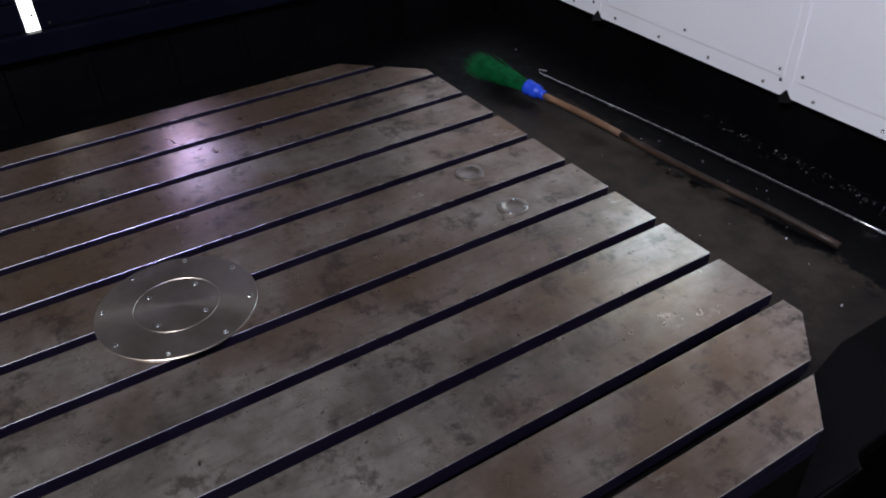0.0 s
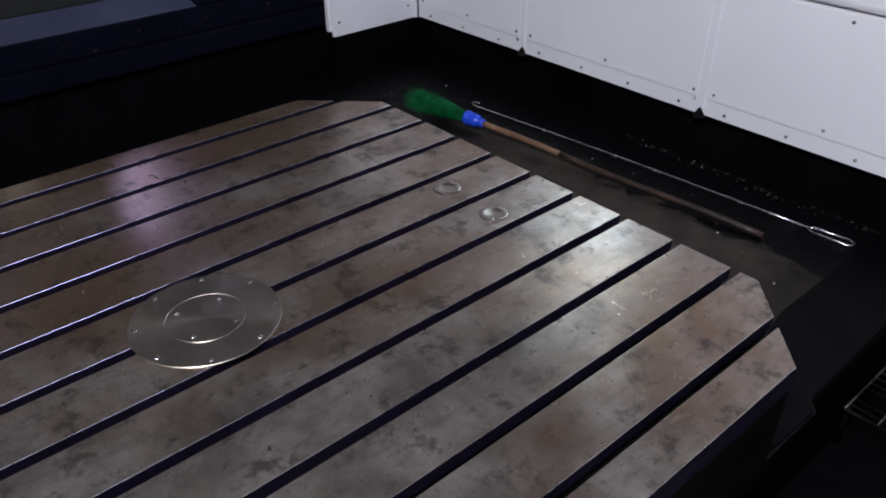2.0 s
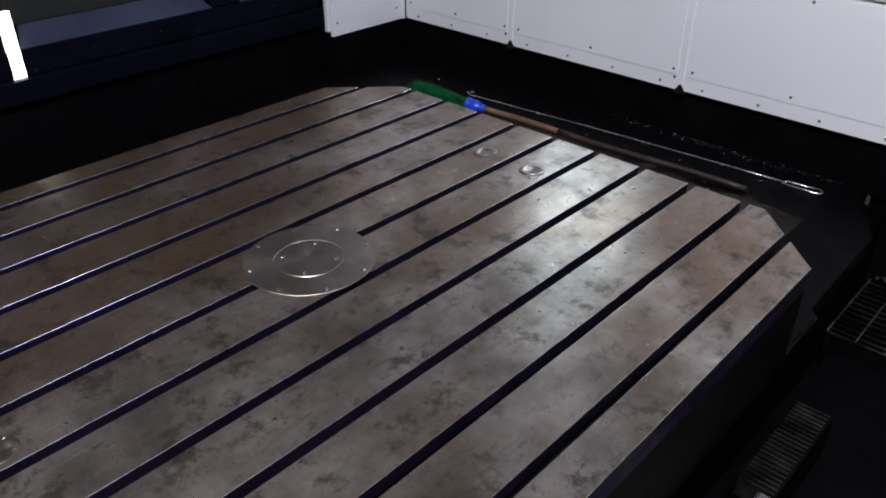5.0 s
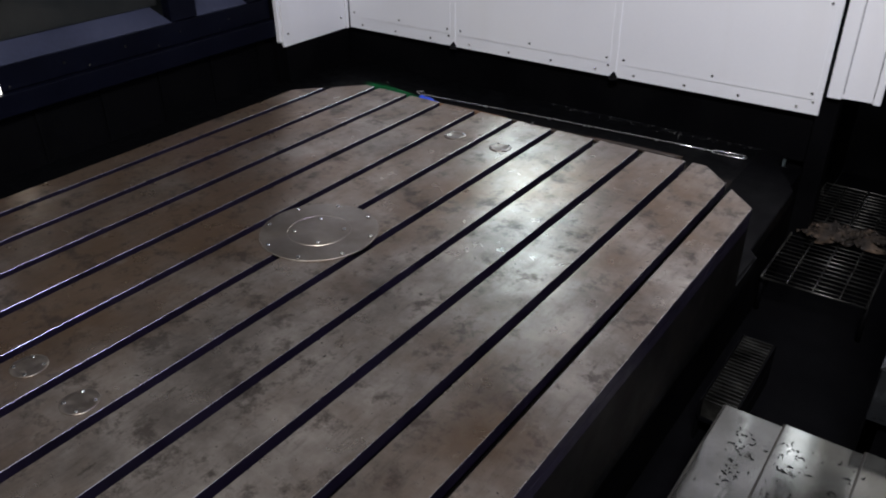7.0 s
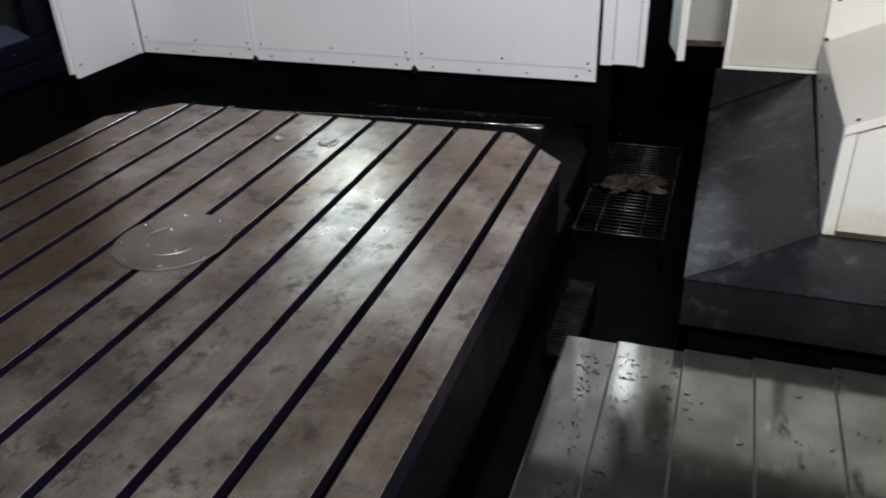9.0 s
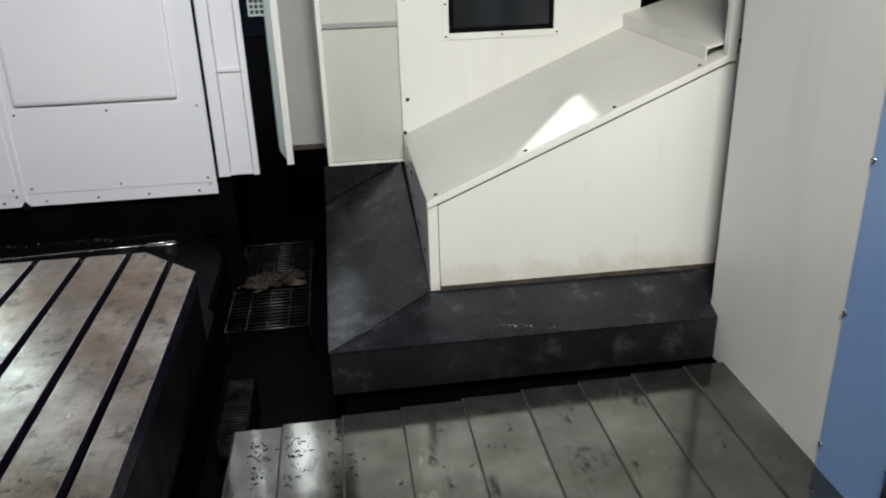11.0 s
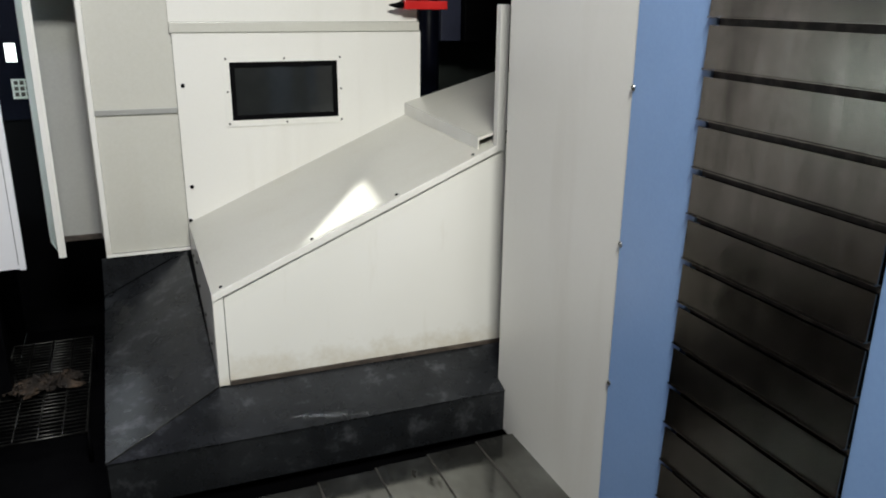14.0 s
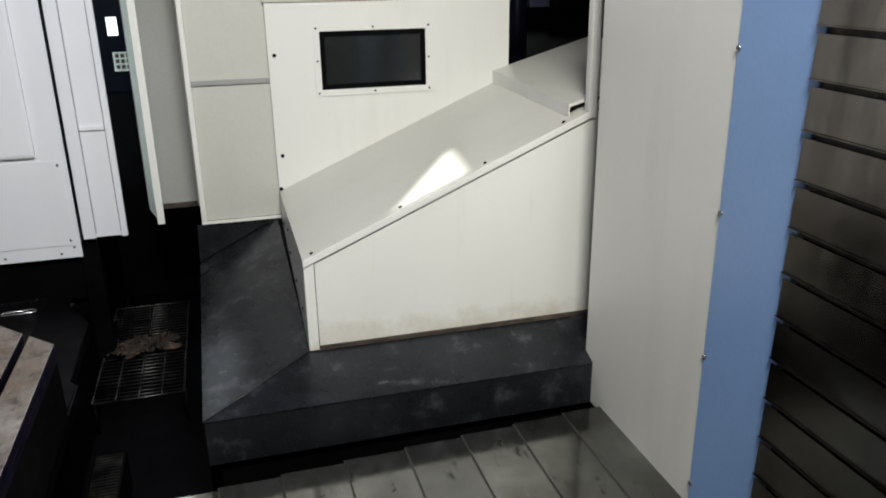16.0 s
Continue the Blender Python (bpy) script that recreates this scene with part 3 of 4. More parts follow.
setting("trim_corner_base", box(-2.81, -2.78, 0.53, 1.11, PAN_Z + 0.002, -0.112), BLACK_PAINT, "black base under the white corner panel", "wall")

# ---- T-slot table ----
PITCH, SLOT = 0.200, 0.031
TX0, TX1, TY0, TY1 = -1.908, 0.341, -2.504, 0.0
CH_X, CH_Y = 0.255, 0.262


def end_y(x):
    """How far the chamfer draws the table's end back at x."""
    over = max(0.0, x - (TX1 - CH_X), (TX0 + CH_X) - x)
    return CH_Y * over / CH_X


def strip_outline(xa, xb, inset=0.0):
    xs = sorted({xa, xb, *[k for k in (TX1 - CH_X, TX0 + CH_X) if xa < k < xb]})
    far = [(x, TY1 - end_y(x) - inset) for x in xs]
    near = [(x, TY0 + end_y(x) + inset) for x in reversed(xs)]
    return far[::-1] + near[::-1]


table = thing("machine_table", "cast-iron T-slot machine table with oily rust-brown top in the drip pan", "machine table")
slot_left = [-(i - 2) * PITCH for i in range(1, 12)]
edges = [TX1] + [v for x in slot_left for v in (x + SLOT, x)] + [TX0]
for k in range(12):
    xb, xa = edges[2 * k], edges[2 * k + 1]
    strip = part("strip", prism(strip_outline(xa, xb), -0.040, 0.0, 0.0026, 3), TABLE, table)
    strip.data.materials.append(SLOT_SHADE)
    strip.data.materials.append(EDGE_GLINT)
    # Only bevels that face +x take the painted glint.
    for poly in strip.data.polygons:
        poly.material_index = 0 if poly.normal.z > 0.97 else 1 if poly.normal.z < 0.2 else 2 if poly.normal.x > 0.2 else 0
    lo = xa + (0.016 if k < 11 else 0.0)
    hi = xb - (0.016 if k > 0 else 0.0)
    part("strip_stem", prism(strip_outline(lo, hi, 0.003), -0.075, -0.0402), SLOT_SHADE, table)
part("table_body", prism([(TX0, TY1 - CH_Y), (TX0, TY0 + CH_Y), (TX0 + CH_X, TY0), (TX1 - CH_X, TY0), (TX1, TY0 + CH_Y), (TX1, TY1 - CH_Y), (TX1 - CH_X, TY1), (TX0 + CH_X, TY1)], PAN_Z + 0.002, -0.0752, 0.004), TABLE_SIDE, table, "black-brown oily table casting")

CX, CY = -0.784, -1.252
disc = part("cover_disc", lathe([(0.198, 0.0006), (0.198, 0.0036), (0.1965, 0.0050), (0.1065, 0.0050), (0.1050, 0.0036), (0.1030, 0.0036), (0.1015, 0.0052), (0.004, 0.0052)], 72, Matrix.Translation((CX, CY, 0))), COVER_DISC, table, "round turned steel cover disc")
for poly in disc.data.polygons:
    poly.use_smooth = False
ring = [(CX + 0.180 * math.cos(a), CY + 0.180 * math.sin(a), 0.0050) for a in (math.radians(22 + 45 * k) for k in range(8))]
ring += [(CX + 0.082 * math.cos(a), CY + 0.082 * math.sin(a), 0.0052) for a in (math.radians(40 + 90 * k) for k in range(4))]
screws(ring, (0, 0, 1), disc, 0.0075, 0.0025)
for sx, sy in ((-0.900, -0.300), (-0.672, -0.301), (-0.896, -2.204), (-0.664, -2.208)):
    cap = part("cover_cap", lathe([(0.047, 0.0005), (0.047, 0.0025), (0.0455, 0.0035), (0.028, 0.0035), (0.027, 0.0028), (0.004, 0.0030)], 36, Matrix.Translation((sx, sy, 0))), COVER_DISC, table, "small round steel cap")
    screws([(sx + 0.037 * math.cos(a), sy + 0.037 * math.sin(a), 0.0036) for a in (math.radians(45 + 90 * k) for k in range(4))], (0, 0, 1), cap, 0.0055, 0.0015)

# ---- way covers ----
covers = thing("way_cover", "oily olive-grey telescopic steel way cover with lapped plates", "way cover")
LAPS = [0.462, 0.661, 0.910, 1.165, 1.433, 1.700, 1.962, 2.213, 2.462, 2.68]
for k in range(9):
    zk, yk = -0.606 + 0.0045 * k, -0.580 + 0.0125 * k
    x0, x1 = LAPS[k], LAPS[k + 1] + 0.03
    bm = box(x0, x1, -4.4, yk, zk - 0.0045, zk, 0.0012)
    box(x0, x1, yk - 0.004, yk, zk - 0.17, zk - 0.0045, 0, bm)
    plate = part("cover_plate", bm, COVER, covers)
    # dark strip that draws the lap's shadow line and its dirt
    part("lap_shade_strip", box(x0 - 0.007, x0 - 0.0002, -4.4, yk - 0.002, zk - 0.0044, zk - 0.0006), LAP_SHADE, plate)
part("cover_support", box(0.48, 2.6, -4.35, -0.62, -0.958, -0.80), BLACK_PAINT, covers)

# ---- chip chute housing ----
BX, BY, BACK = 1.356, -0.09, 1.115
SLOPE = 0.428


def chute_z(x):
    return 0.175 + SLOPE * (x - BX)


skirt = thing("base_skirt", "dark scuffed steel skirt round the chute housing base", "machine base")
SX, SKIRT_TOP = 0.868, -0.275
RIGHT = 2.80
O0, O1 = (SX, BY - 0.30, -0.385), (RIGHT, BY - 0.30, -0.385)
I0, I1 = (BX, BY, SKIRT_TOP), (RIGHT, BY, SKIRT_TOP)
part("front_slope", slab([O0, O1, I1, I0], 0.006), SKIRT, skirt)
part("side_slope", warped(O0, I0, (1.330, BACK, 0.012), (SX, BACK, -0.215), 0.006), SKIRT, skirt)
part("back_slope", slab([(SX, BACK, -0.210), (1.300, BACK - 0.002, 0.005), (SX + 0.008, BACK + 0.02, 0.005)], 0.006), SKIRT, skirt)
part("front_face", box(SX, RIGHT, BY - 0.294, BY - 0.288, -0.60, -0.387), SKIRT, skirt)
part("front_foot", box(SX + 0.05, RIGHT, BY - 0.25, BY - 0.15, -0.96, -0.58), BLACK_PAINT, skirt)
part("side_face", slab([(SX, BY - 0.30, -0.96), (SX, BY - 0.30, -0.387), (SX, BACK, -0.218), (SX, BACK, -0.96)], 0.006), BLACK_PAINT, skirt)
part("weld_line", tube([(SX, BY - 0.30, -0.383), (BX - 0.002, BY - 0.002, SKIRT_TOP + 0.003)], 0.0028, 6), WIRE, skirt)

chute = thing("chute_housing", "cream painted sheet-metal housing with sloping top and dark window", "machine housing")
BASE = SKIRT_TOP + 0.006
front = part("front_panel", slab([(BX + 0.050, BY, BASE + 0.018), (2.80, BY, BASE + 0.018), (2.80, BY, chute_z(2.80) - 0.02), (BX + 0.050, BY, chute_z(BX + 0.050) - 0.02)], 0.010), CREAM_STAINED, chute)
part("corner_post", slab([(BX, BY - 0.006, BASE), (BX + 0.046, BY - 0.006, BASE), (BX + 0.046, BY - 0.006, chute_z(BX + 0.046) - 0.02), (BX, BY - 0.006, chute_z(BX) - 0.02)], 0.03, 0.002), CREAM_STAINED, chute)
part("base_seal", box(BX + 0.050, 2.80, BY - 0.006, BY + 0.02, BASE - 0.004, BASE + 0.016), SEAL, chute, "worn brown seal strip")
top = part("slope_sheet", slab([(BX, BY - 0.012, chute_z(BX)), (2.80, BY - 0.012, chute_z(2.80)), (2.80, BACK, chute_z(2.80)), (BX, BACK, chute_z(BX))], 0.006, 0.001), CREAM_SHADED, chute, "sloping cream sheet, colour darkened for shade")
part("slope_lip", slab([(BX - 0.002, BY - 0.014, chute_z(BX) - 0.032), (2.74, BY - 0.014, chute_z(2.74) - 0.032), (2.74, BY - 0.014, chute_z(2.74) + 0.002), (BX - 0.002, BY - 0.014, chute_z(BX) + 0.002)], 0.008, 0.002), CREAM, chute)
screws([(x, BY + 0.03, chute_z(x) + 0.0005) for x in (1.399, 1.813, 2.217, 2.60)], (-SLOPE, 0, 1), top, 0.009, 0.005, BLACK_PAINT)
side = part("side_panel", slab([(BX - 0.001, BACK, 0.008), (BX - 0.001, BY + 0.026, SKIRT_TOP + 0.004), (BX - 0.001, BY + 0.026, chute_z(BX) - 0.008), (BX - 0.001, BACK, chute_z(BX) - 0.008)], 0.01), CREAM_STAINED, chute)
screws([(BX - 0.002, y, z) for y, z in ((0.08, -0.13), (0.32, -0.08), (0.58, -0.02), (0.64, 0.09), (0.88, 0.05))], (-1, 0, 0), side, 0.009, 0.006, SEAL)

# upright wall with the dark window
WX0, WX1, WZ0, WZ1 = 1.643, 2.250, 0.744, 1.064
wall_right_edge = 2.763
bm = holed_sheet(BX, wall_right_edge, 0.02, 1.222, WX0, WX1, WZ0, WZ1, BACK, BACK + 0.012)
upright = part("upright_panel", bm, CREAM, chute)
part("fold_rail", box(BX - 0.01, wall_right_edge - 0.01, BACK - 0.010, BACK + 0.010, 1.224, 1.276, 0.003), CREAM_SHADED, chute)
part("upper_panel", box(BX - 0.01, wall_right_edge - 0.02, BACK + 0.004, BACK + 0.016, 1.278, 1.46), CREAM, chute)
bm = bmesh.new()
for a in ((WX0 - 0.035, WX1 + 0.035, WZ0 - 0.035, WZ0), (WX0 - 0.035, WX1 + 0.035, WZ1, WZ1 + 0.035), (WX0 - 0.035, WX0, WZ0, WZ1), (WX1, WX1 + 0.035, WZ0, WZ1)):
    box(a[0], a[1], BACK - 0.006, BACK - 0.0005, a[2], a[3], 0, bm)
wframe = part("window_frame", bm, CREAM, chute, "white screwed window frame")
bm = bmesh.new()
for a in ((WX0, WX1, WZ0, WZ0 + 0.028), (WX0, WX1, WZ1 - 0.028, WZ1), (WX0, WX0 + 0.028, WZ0 + 0.028, WZ1 - 0.028), (WX1 - 0.028, WX1, WZ0 + 0.028, WZ1 - 0.028)):
    box(a[0], a[1], BACK - 0.004, BACK + 0.014, a[2], a[3], 0, bm)
part("gasket", bm, BLACK_PAINT, chute, "black rubber gasket")
part("window_pane", box(WX0 + 0.02, WX1 - 0.02, BACK + 0.004, BACK + 0.010, WZ0 + 0.02, WZ1 - 0.02), GLASS_DARK, chute, "dark tinted window pane")
mids = ((WX0 - 0.018, WZ0 - 0.018), (WX0 - 0.018, WZ1 + 0.018), (WX1 + 0.018, WZ0 - 0.018), (WX1 + 0.018, WZ1 + 0.018), ((WX0 + WX1) / 2, WZ0 - 0.018), ((WX0 + WX1) / 2, WZ1 + 0.018), (WX0 - 0.018, (WZ0 + WZ1) / 2), (WX1 + 0.018, (WZ0 + WZ1) / 2))
screws([(x, BACK - 0.006, z) for x, z in mids], (0, -1, 0), wframe, 0.006, 0.004, WIRE)
screws([(1.391, BACK, z) for z in (0.383, 0.945)] + [(BX + 0.012, BACK - 0.004, 0.188)], (0, -1, 0), upright, 0.011, 0.007, BLACK_PAINT)

# upper ledge at the high end of the slope
LIP = [(2.637, BY + 0.06, chute_z(2.637) + 0.002), (2.661, BACK - 0.003, chute_z(2.661) + 0.002)]
ledge = part("ledge_sheet", slab([(2.637, BY + 0.06, 0.787), (3.29, BY + 0.06, 0.970), (3.29, BACK, 0.985), (2.661, BACK, 0.806)], 0.006, 0.001), CREAM_SHADED, chute, "raised cream ledge sheet, colour darkened for shade")
part("ledge_lip", slab([LIP[1], LIP[0], (2.637, BY + 0.06, 0.785), (2.661, BACK - 0.003, 0.804)], 0.006), CREAM, chute)
part("ledge_front", slab([(2.645, BY + 0.062, 0.770), (3.29, BY + 0.062, 0.950), (3.29, BY + 0.062, 0.968), (2.645, BY + 0.062, 0.786)], 0.006), CREAM, chute)
part("end_flange", box(2.702, 2.748, BY - 0.016, BY + 0.03, 0.725, 1.39, 0.006), CREAM, chute)

# panels behind the trench
back_panel = thing("rear_panel", "cream sheet panel with folded edges beside the window wall, sheet darkened for shade", "panel")
part("sheet", box(0.935, BX - 0.001, BACK + 0.02, BACK + 0.03, 0.030, 1.46), CREAM_SHADED, back_panel)
part("left_fold", box(0.905, 0.934, BACK + 0.004, BACK + 0.034, 0.022, 1.46, 0.004), CREAM_STAINED, back_panel)
part("cross_fold", box(0.936, BX - 0.001, BACK + 0.008, BACK + 0.019, 0.798, 0.828, 0.003), SHADE_GREY, back_panel)
part("bottom_fold", box(0.905, BX - 0.001, BACK + 0.002, BACK + 0.018, 0.012, 0.028, 0.002), CREAM_STAINED, back_panel)
rear = thing("recessed_panel", "grey sheet panel recessed behind the folded panel, darkened for shade", "panel")
part("sheet", box(0.60, 0.90, BACK + 0.35, BACK + 0.36, 0.05, 1.46), SHADE_GREY, rear)
part("side_fold", box(0.884, 0.900, BACK + 0.325, BACK + 0.349, 0.04, 1.46, 0.003), CREAM_SHADED, rear)
part("bottom_lip", box(0.60, 0.882, BACK + 0.335, BACK + 0.348, 0.035, 0.065), SEAL, rear)
leaf = thing("door_leaf", "narrow cream door leaf standing ajar over the trench", "door")
part("leaf_sheet", slab([(0.609, 1.40, 0.05), (0.690, 1.08, 0.05), (0.690, 1.08, 1.46), (0.609, 1.40, 1.46)], 0.02, 0.003), CREAM, leaf)
part("leaf_edge", box(0.672, 0.700, 1.062, 1.078, 0.055, 1.46, 0.003), CREAM, leaf)
setting("trim_header", box(0.52, 2.76, 1.085, 1.52, 1.462, 1.60), BLACK_PAINT, "black header rail over the sheet panels", "rail")
setting("wall_behind_chute", box(2.5, 5.2, 2.5, 2.56, -0.96, 3.0), DARK_GREEN, "dark green machine interior wall behind the housing", "wall")
setting("wall_behind_trench", box(-0.2, 1.3, 2.6, 2.66, -0.96, 2.8), BLACK_PAINT, "black wall beyond the trench", "wall")
control = thing("control_screen", "small lit white control screen seen through the gap", "screen")
part("screen_case", box(0.18, 0.62, 2.55, 2.59, 0.60, 1.40, 0.006), NAVY, control)
part("screen_glass", box(0.39, 0.455, 2.544, 2.548, 0.98, 1.10), mat_emit("screen_glow", (0.95, 1.0, 0.95), 2.0), control, "lit white screen")
keypad = part("keypad", box(0.40, 0.60, 2.540, 2.548, 0.74, 0.87, 0.002), KEY_PLASTIC, control, "pale keypad under the screen")
for k in range(15):
    kx, kz = 0.415 + 0.035 * (k % 5), 0.757 + 0.038 * (k // 5)
    part("key", box(kx, kx + 0.024, 2.535, 2.539, kz, kz + 0.026), SEAL, keypad)
setting("backdrop_hall", box(0.0, 0.95, 2.590, 2.598, 1.52, 2.4), mat_emit("hall_daylight", (0.92, 0.96, 1.0), 4.0), "bright hall daylight over the control screen", "backdrop")
clamp = thing("hanging_clamp", "red painted clamp bar with a black tip", "clamp")
part("bar", box(2.634, 2.90, 1.02, 1.08, 1.347, 1.395, 0.008), RED, clamp)
part("jaw", box(2.634, 2.79, 1.02, 1.08, 1.397, 1.50, 0.012), RED, clamp)
part("tip", tube([(2.634, 1.05, 1.375), (2.59, 1.05, 1.368), (2.55, 1.05, 1.372)], 0.022, 8, 0.25), BLACK_PAINT, clamp)
part("hanger", box(2.69, 2.73, 1.03, 1.07, 1.50, 2.9), BLACK_PAINT, clamp)
# unidentified dark machine block behind the chute, with a conduit
conduit = thing("machine_block", "dark machine block with a black conduit", "tool magazine")
part("block", box(3.43, 4.1, 2.0, 2.49, 1.10, 2.6, 0.01), BLACK_PAINT, conduit)
part("side_plate", box(3.27, 3.425, 2.06, 2.49, 1.11, 2.6, 0.006), REVEAL, conduit, "slate grey side plate")
part("conduit", tube([(3.17, 2.05, -0.958), (3.17, 2.05, 2.7)], 0.075, 16), NAVY, conduit)

# ---- column with cream and blue cladding ----
KX = 2.65
column = thing("machine_column", "machine column clad in cream and light blue panels with dark bellows cover", "machine column")
part("cream_panel", box(KX, KX + 0.02, -1.225, -0.305, -0.602, 2.9, 0.006), CREAM, column, "cream painted panel")
blue_a = part("blue_panel", box(KX - 0.004, KX + 0.02, -1.598, -1.227, -0.602, 2.9, 0.003), BLUE, column, "light blue painted panel")
screws([(KX - 0.005, -1.236, z) for z in (-0.466, 0.073, 0.608, 1.144, 1.68, 2.21)], (-1, 0, 0), blue_a, 0.011, 0.007)
part("blue_panel", box(KX - 0.004, KX + 0.02, -3.6, -2.243, -0.602, 2.9, 0.003), BLUE, column, "light blue painted panel")
part("core", box(KX + 0.06, 3.5, -3.6, -0.335, -0.96, 2.9), BLACK_PAINT, column)
part("toe", box(KX + 0.03, KX + 0.058, -3.6, -0.335, -0.96, -0.604), BLACK_PAINT, column)
LP = 0.1415
for k in range(22):
    z1 = 1.3655 - (k - 9) * LP
    if z1 < -0.5:
        continue
    # each lapped plate leans out towards its lower edge and ends in a folded lip
    face = [(KX - 0.012, -2.240, z1 - 0.012), (KX - 0.016, -2.240, z1 - LP + 0.012), (KX - 0.016, -1.577, z1 - LP + 0.012), (KX - 0.012, -1.577, z1 - 0.012)]
    lap = part("lap_plate", slab(face[::-1], 0.004), LOUVER, column)
    part("lap_lip", box(KX - 0.022, KX + 0.004, -2.240, -1.577, z1 - LP + 0.008, z1 - LP + 0.0115), LOUVER, lap)
    part("lap_gap", box(KX + 0.004, KX + 0.012, -2.240, -1.577, z1 - LP - 0.014, z1 - LP + 0.0075), SEAL, lap)

# ---- trench things ----
grate = thing("floor_grate", "black wire grate over the chip trench", "grate")
GX0, GX1, GY0, GY1, GZ = 0.262, 0.727, 0.587, 1.86, -0.75
part("rim", tube([(GX0, GY0, GZ), (GX1, GY0, GZ), (GX1, GY1, GZ), (GX0, GY1, GZ), (GX0, GY0, GZ)], 0.006, 8), WIRE, grate)
for k in range(1, 30):
    y = GY0 + (GY1 - GY0) * k / 30
    part("cross_wire", tube([(GX0, y, GZ - 0.003), (GX1, y, GZ - 0.003)], 0.0035, 6), WIRE, grate)
for k in range(1, 4):
    x = GX0 + (GX1 - GX0) * k / 4
    part("long_wire", tube([(x, GY0, GZ + 0.003), (x, GY1, GZ + 0.003)], 0.005, 6), WIRE, grate)
for x in (GX0, GX1):
    for y in (GY0 + 0.05, GY1 - 0.05):
        part("foot", tube([(x, y, GZ), (x, y, -0.958)], 0.012, 8), BLACK_PAINT, grate)
rag = bmesh.new()
bmesh.ops.create_grid(rag, x_segments=34, y_segments=22, size=0.5)
for v in rag.verts:
    p = Vector((v.co.x * 5.1, v.co.y * 4.3, 0.3))
    edge = max(abs(v.co.x), abs(v.co.y)) * 2
    lift = 0.050 * abs(noise.noise(p)) + 0.045 * abs(noise.noise(p * 2.7)) + 0.04 * max(0, 1 - edge)
    wob = 0.07 * noise.noise(p * 0.8 + Vector((3, 1, 7)))
    v.co = Vector((v.co.x * 0.36 + wob + 0.05 * noise.noise(p * 1.9), v.co.y * 0.17 + 0.07 * noise.noise(p * 1.1 + Vector((9, 4, 2))) + 0.03 * noise.noise(p * 3.1), lift))
bmesh.ops.solidify(rag, geom=rag.faces[:], thickness=0.004)
for f in rag.faces:
    f.smooth = True
cloth = tagged(part("cleaning_rag", rag, RAG), "crumpled brown oily rag lying on the wire grate", "rag")
cloth.matrix_world = pose(0.49, 1.17, GZ + 0.012, 0, 0, 12)
grille = thing("conveyor_grille", "row of thin dark slats at the chip conveyor", "grille")
part("tray", box(0.33, 0.475, -0.42, 0.10, -0.86, -0.845), BLACK_PAINT, grille)
for k in range(22):
    y = -0.41 + 0.0235 * k
    part("slat", box(0.342, 0.463, y, y + 0.006, -0.844, -0.76), WIRE, grille)
for x in (0.331, 0.466):
    part("side_rail", box(x, x + 0.008, -0.42, 0.10, -0.958, -0.76), BLACK_PAINT, grille)

# ---- broom and rod in the pan ----
broom = thing("broom", "green-bristled broom with blue collar and worn wooden handle", "broom")
TIP, NECK = Vector((-0.258, 0.757, PAN_Z + 0.016)), Vector((-1.700, 0.613, PAN_Z + 0.055))
way = (NECK - TIP).normalized()
handle_line = [TIP + (NECK - TIP) * (k / 18) + Vector((0, 0, 0.004 * math.sin(k * 0.55))) for k in range(19)]
part("handle", tube(handle_line[12:], 0.0142, 12, 1.05), WOOD, broom, "bare reddish wooden handle")
part("handle_end", tube(handle_line[:13], 0.0135, 12, 1.03), WOOD_OILY, broom, "handle end blackened with oil")
m = Matrix.Translation(NECK - way * 0.03) @ turned(way)
part("collar", lathe([(0.019, 0.0), (0.022, 0.01), (0.020, 0.03), (0.031, 0.04), (0.034, 0.06), (0.033, 0.095), (0.037, 0.10), (0.037, 0.112), (0.03, 0.115)], 24, m), COLLAR_BLUE, broom, "bright blue plastic collar")
bm = bmesh.new()
rng = random.Random(4)
across = way.cross(Vector((0, 0, 1))).normalized()
start = NECK + way * 0.075
for k in range(620):
    a, r = rng.uniform(0, 2 * math.pi), math.sqrt(rng.random())
    u, w = math.cos(a) * r, math.sin(a) * r
    length = 0.42 * (0.62 + 0.38 * rng.random() ** 0.6) * (1 - 0.12 * abs(u))
    base = start + across * (0.026 * u) + Vector((0, 0, 0.026 * w))
    bend = rng.uniform(-0.03, 0.03)
    rows = []
    for s in range(5):
        q = s / 4
        spread = 0.026 + 0.058 * q
        height = 0.026 + 0.020 * q
        p = start + way * (length * q) + across * (spread * u + bend * q * q) + Vector((0, 0, max(height * w, -0.05 + 0.004) - 0.008 * q))
        p.z = max(p.z, PAN_Z + 0.004)
        half = across * 0.0011 * (1 - 0.6 * q)
        rows.append((bm.verts.new(p - half), bm.verts.new(p + half + Vector((0, 0, 0.0006)))))
    for (a0, a1), (b0, b1) in zip(rows, rows[1:]):
        bm.faces.new((a0, a1, b1, b0))
tagged(part("bristles", bm, GREEN, broom, "dense green plastic bristles"), kind="stuff")

rod = thing("hook_rod", "thin bent steel hook rod with looped grip lying in the pan", "hook rod")
RZ = PAN_Z + 0.009
A, B = Vector((-1.975, 0.805, RZ)), Vector((-0.170, 0.958, RZ))
side_way = (B - A).normalized()
cross = Vector((-side_way.y, side_way.x, 0))
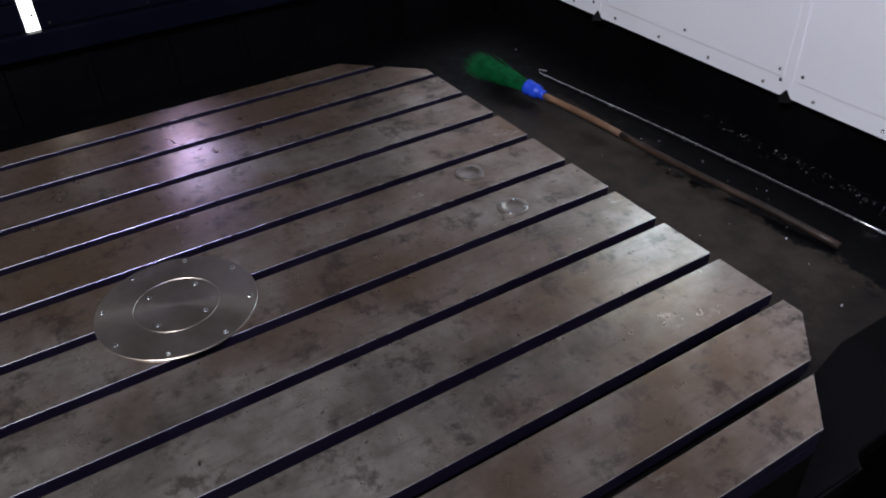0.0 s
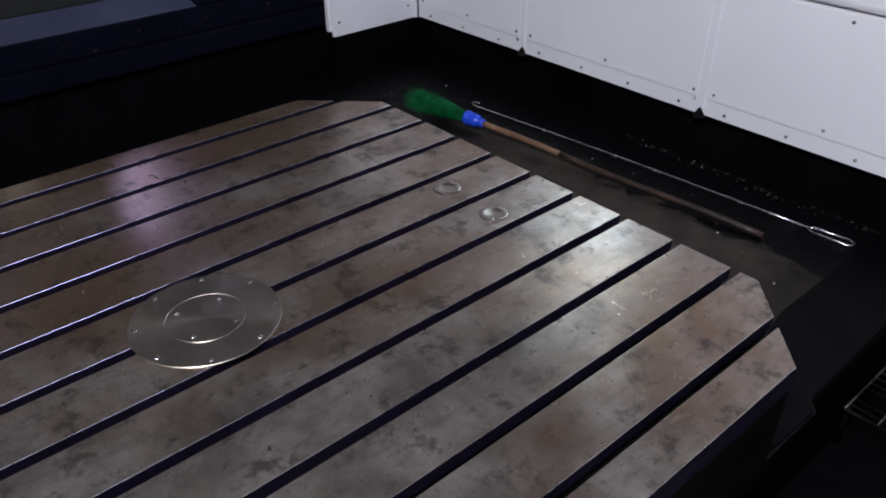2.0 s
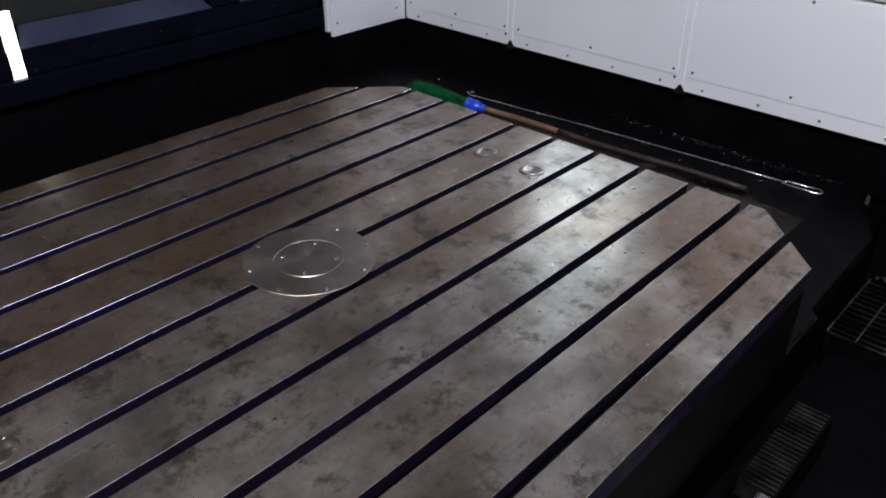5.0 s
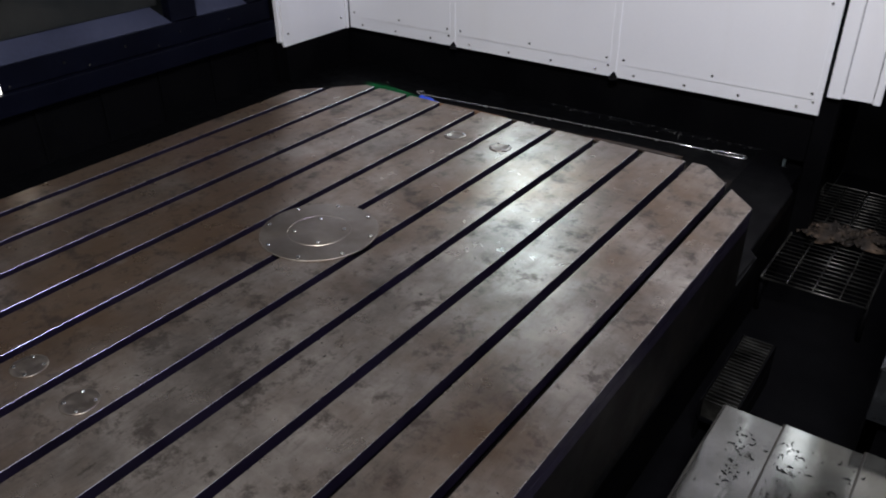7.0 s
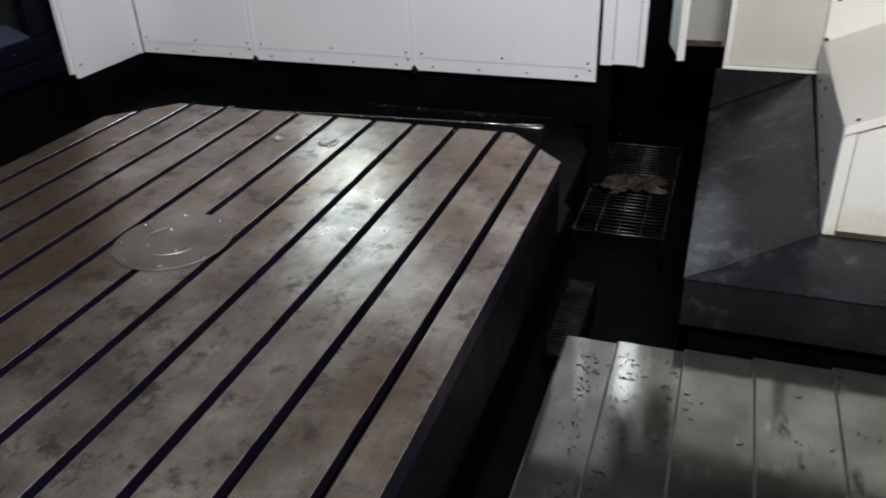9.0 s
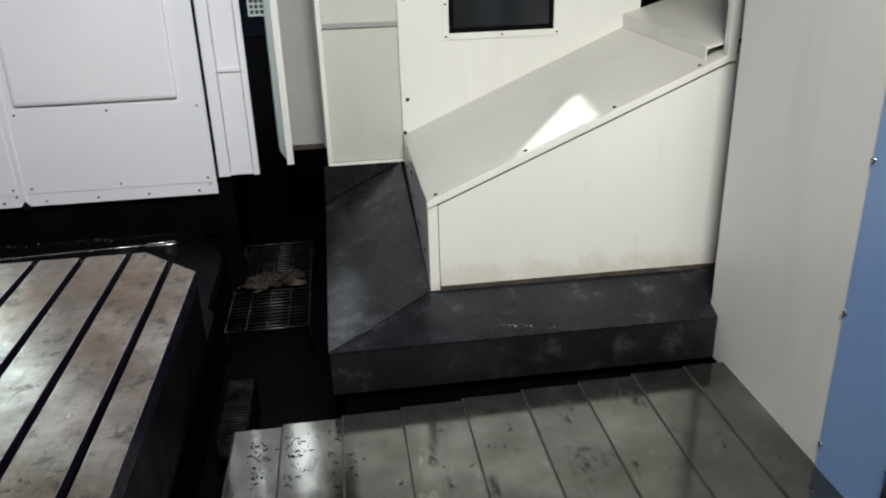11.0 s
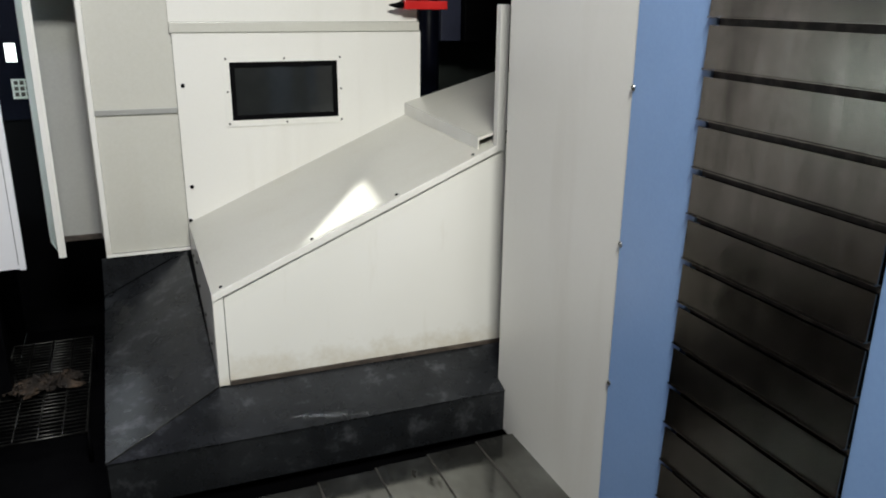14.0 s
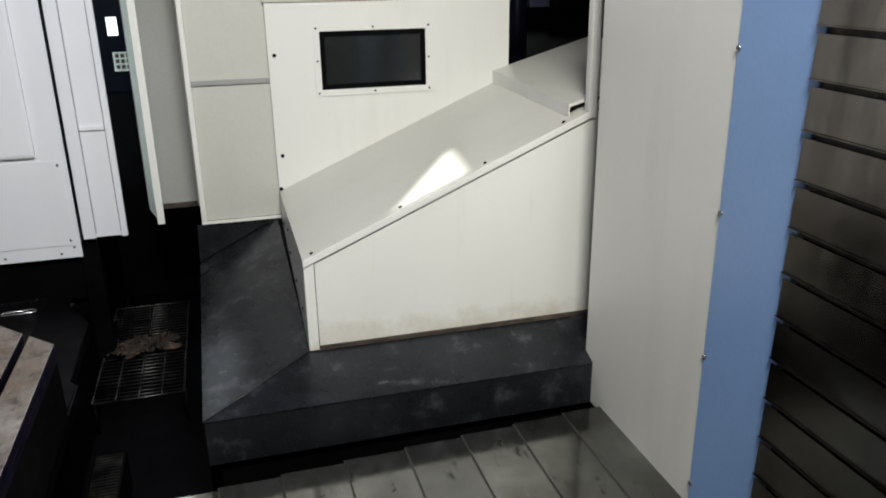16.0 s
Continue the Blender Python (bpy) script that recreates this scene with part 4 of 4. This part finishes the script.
part("shaft", tube([A + Vector((0.045, 0.03, 0.012)), A + Vector((0.0, 0.015, 0.006)), A + side_way * 0.03] + [A + (B - A) * (k / 10) + cross * 0.012 * math.sin(math.pi * k / 10) for k in range(1, 11)], 0.0062, 8), STEEL, rod)
grip = [B, B + side_way * 0.01 + cross * 0.016, B + side_way * 0.15 + cross * 0.018, B + side_way * 0.168 + cross * 0.004, B + side_way * 0.165 - cross * 0.018, B + side_way * 0.15 - cross * 0.026, B + side_way * 0.02 - cross * 0.024, B - side_way * 0.005 - cross * 0.012]
part("grip", tube(grip, 0.006, 8), STEEL, rod, "bright looped grip")

# metal chips strewn in the pan
bm = bmesh.new()
rng = random.Random(9)
for k in range(260):
    if k < 190:
        x = rng.gauss(-0.55, 0.45)
        y = 1.140 - abs(rng.gauss(0, 0.040))
    else:
        x, y = rng.uniform(-2.5, 0.1), rng.uniform(0.1, 1.03)
    if x > 0.05 or x < -2.6:
        continue
    s = rng.choice((0.0016, 0.0022, 0.003, 0.005))
    own = bmesh.new()
    bmesh.ops.create_cube(own, size=1, matrix=pose(x, y, PAN_Z + 0.001 + s * 0.4, rng.uniform(-25, 25), rng.uniform(-25, 25), rng.uniform(0, 180)) @ Matrix.Diagonal((s * 2.2, s, s * 0.5, 1)))
    merge(bm, own)
tagged(part("metal_chips", bm, STEEL), "small bright metal chips strewn in the drip pan", "metal chips", kind="stuff")

# unseen plate added to trim the beam lamp's light to a three-cornered patch
shutter = bmesh.new()
patch = [Vector((2.17, 0.36, 0.524)), Vector((2.13, -0.072, 0.506)), Vector((1.77, -0.072, 0.352))]
hole = [BEAM.lerp(p, 0.13) for p in patch]
mid = sum(hole, Vector()) / 3
rim = [mid + (p - mid) * 14 for p in hole]
inner, outer = [shutter.verts.new(p) for p in hole], [shutter.verts.new(p) for p in rim]
for k in range(3):
    shutter.faces.new((inner[k], inner[(k + 1) % 3], outer[(k + 1) % 3], outer[k]))
bmesh.ops.solidify(shutter, geom=shutter.faces[:], thickness=0.002)
setting("trim_beam_mask", shutter, BLACK_PAINT, "black unseen plate added high over the chute to shape the light patch", "shutter")

# dark curls and crumbs left on the table top
bm = bmesh.new()
rng = random.Random(21)
for k in range(46):
    x, y = rng.uniform(-1.7, 0.25), rng.uniform(-2.2, -0.1)
    if any(-0.006 < x - s < SLOT + 0.006 for s in slot_left) or x > 0.30:
        continue
    ln, a0, curl = rng.choice((0.004, 0.006, 0.010, 0.022)), rng.uniform(0, 6.3), rng.uniform(-1.2, 1.2)
    pts = [(x + ln * q * math.cos(a0 + curl * q), y + ln * q * math.sin(a0 + curl * q), 0.0016) for q in (0, 0.35, 0.7, 1.0)]
    merge(bm, tube(pts, 0.0014, 5, 0.6))
tagged(part("table_crumbs", bm, SEAL), "dark metal curls and crumbs lying on the table", "metal chips", kind="stuff")

# black swarf and crumbs left on the first cover plates
bm = bmesh.new()
rng = random.Random(33)
for k in range(230):
    if k < 90 or k >= 150:
        x, y = rng.choice((0.575, 0.72, 0.895)) + rng.gauss(0, 0.028), -0.66 - abs(rng.gauss(0, 0.22 if k < 90 else 0.7))
    else:
        x, y = rng.uniform(0.48, 1.6), rng.uniform(-1.9, -0.65)
    level = max(j for j in range(9) if x > LAPS[j])
    if any(abs(x - lap) < 0.016 for lap in LAPS):
        continue
    ln, a0, curl = rng.choice((0.005, 0.008, 0.012, 0.022)), rng.uniform(0, 6.3), rng.uniform(-1.6, 1.6)
    z = -0.606 + 0.0045 * level + 0.0015
    pts = [(x + ln * q * math.cos(a0 + curl * q), y + ln * q * math.sin(a0 + curl * q), z) for q in (0, 0.35, 0.7, 1.0)]
    merge(bm, tube(pts, 0.0018, 5, 0.6))
tagged(part("deck_swarf", bm, BLACK_PAINT), "black oily swarf and crumbs lying on the cover plates", "swarf", kind="stuff")
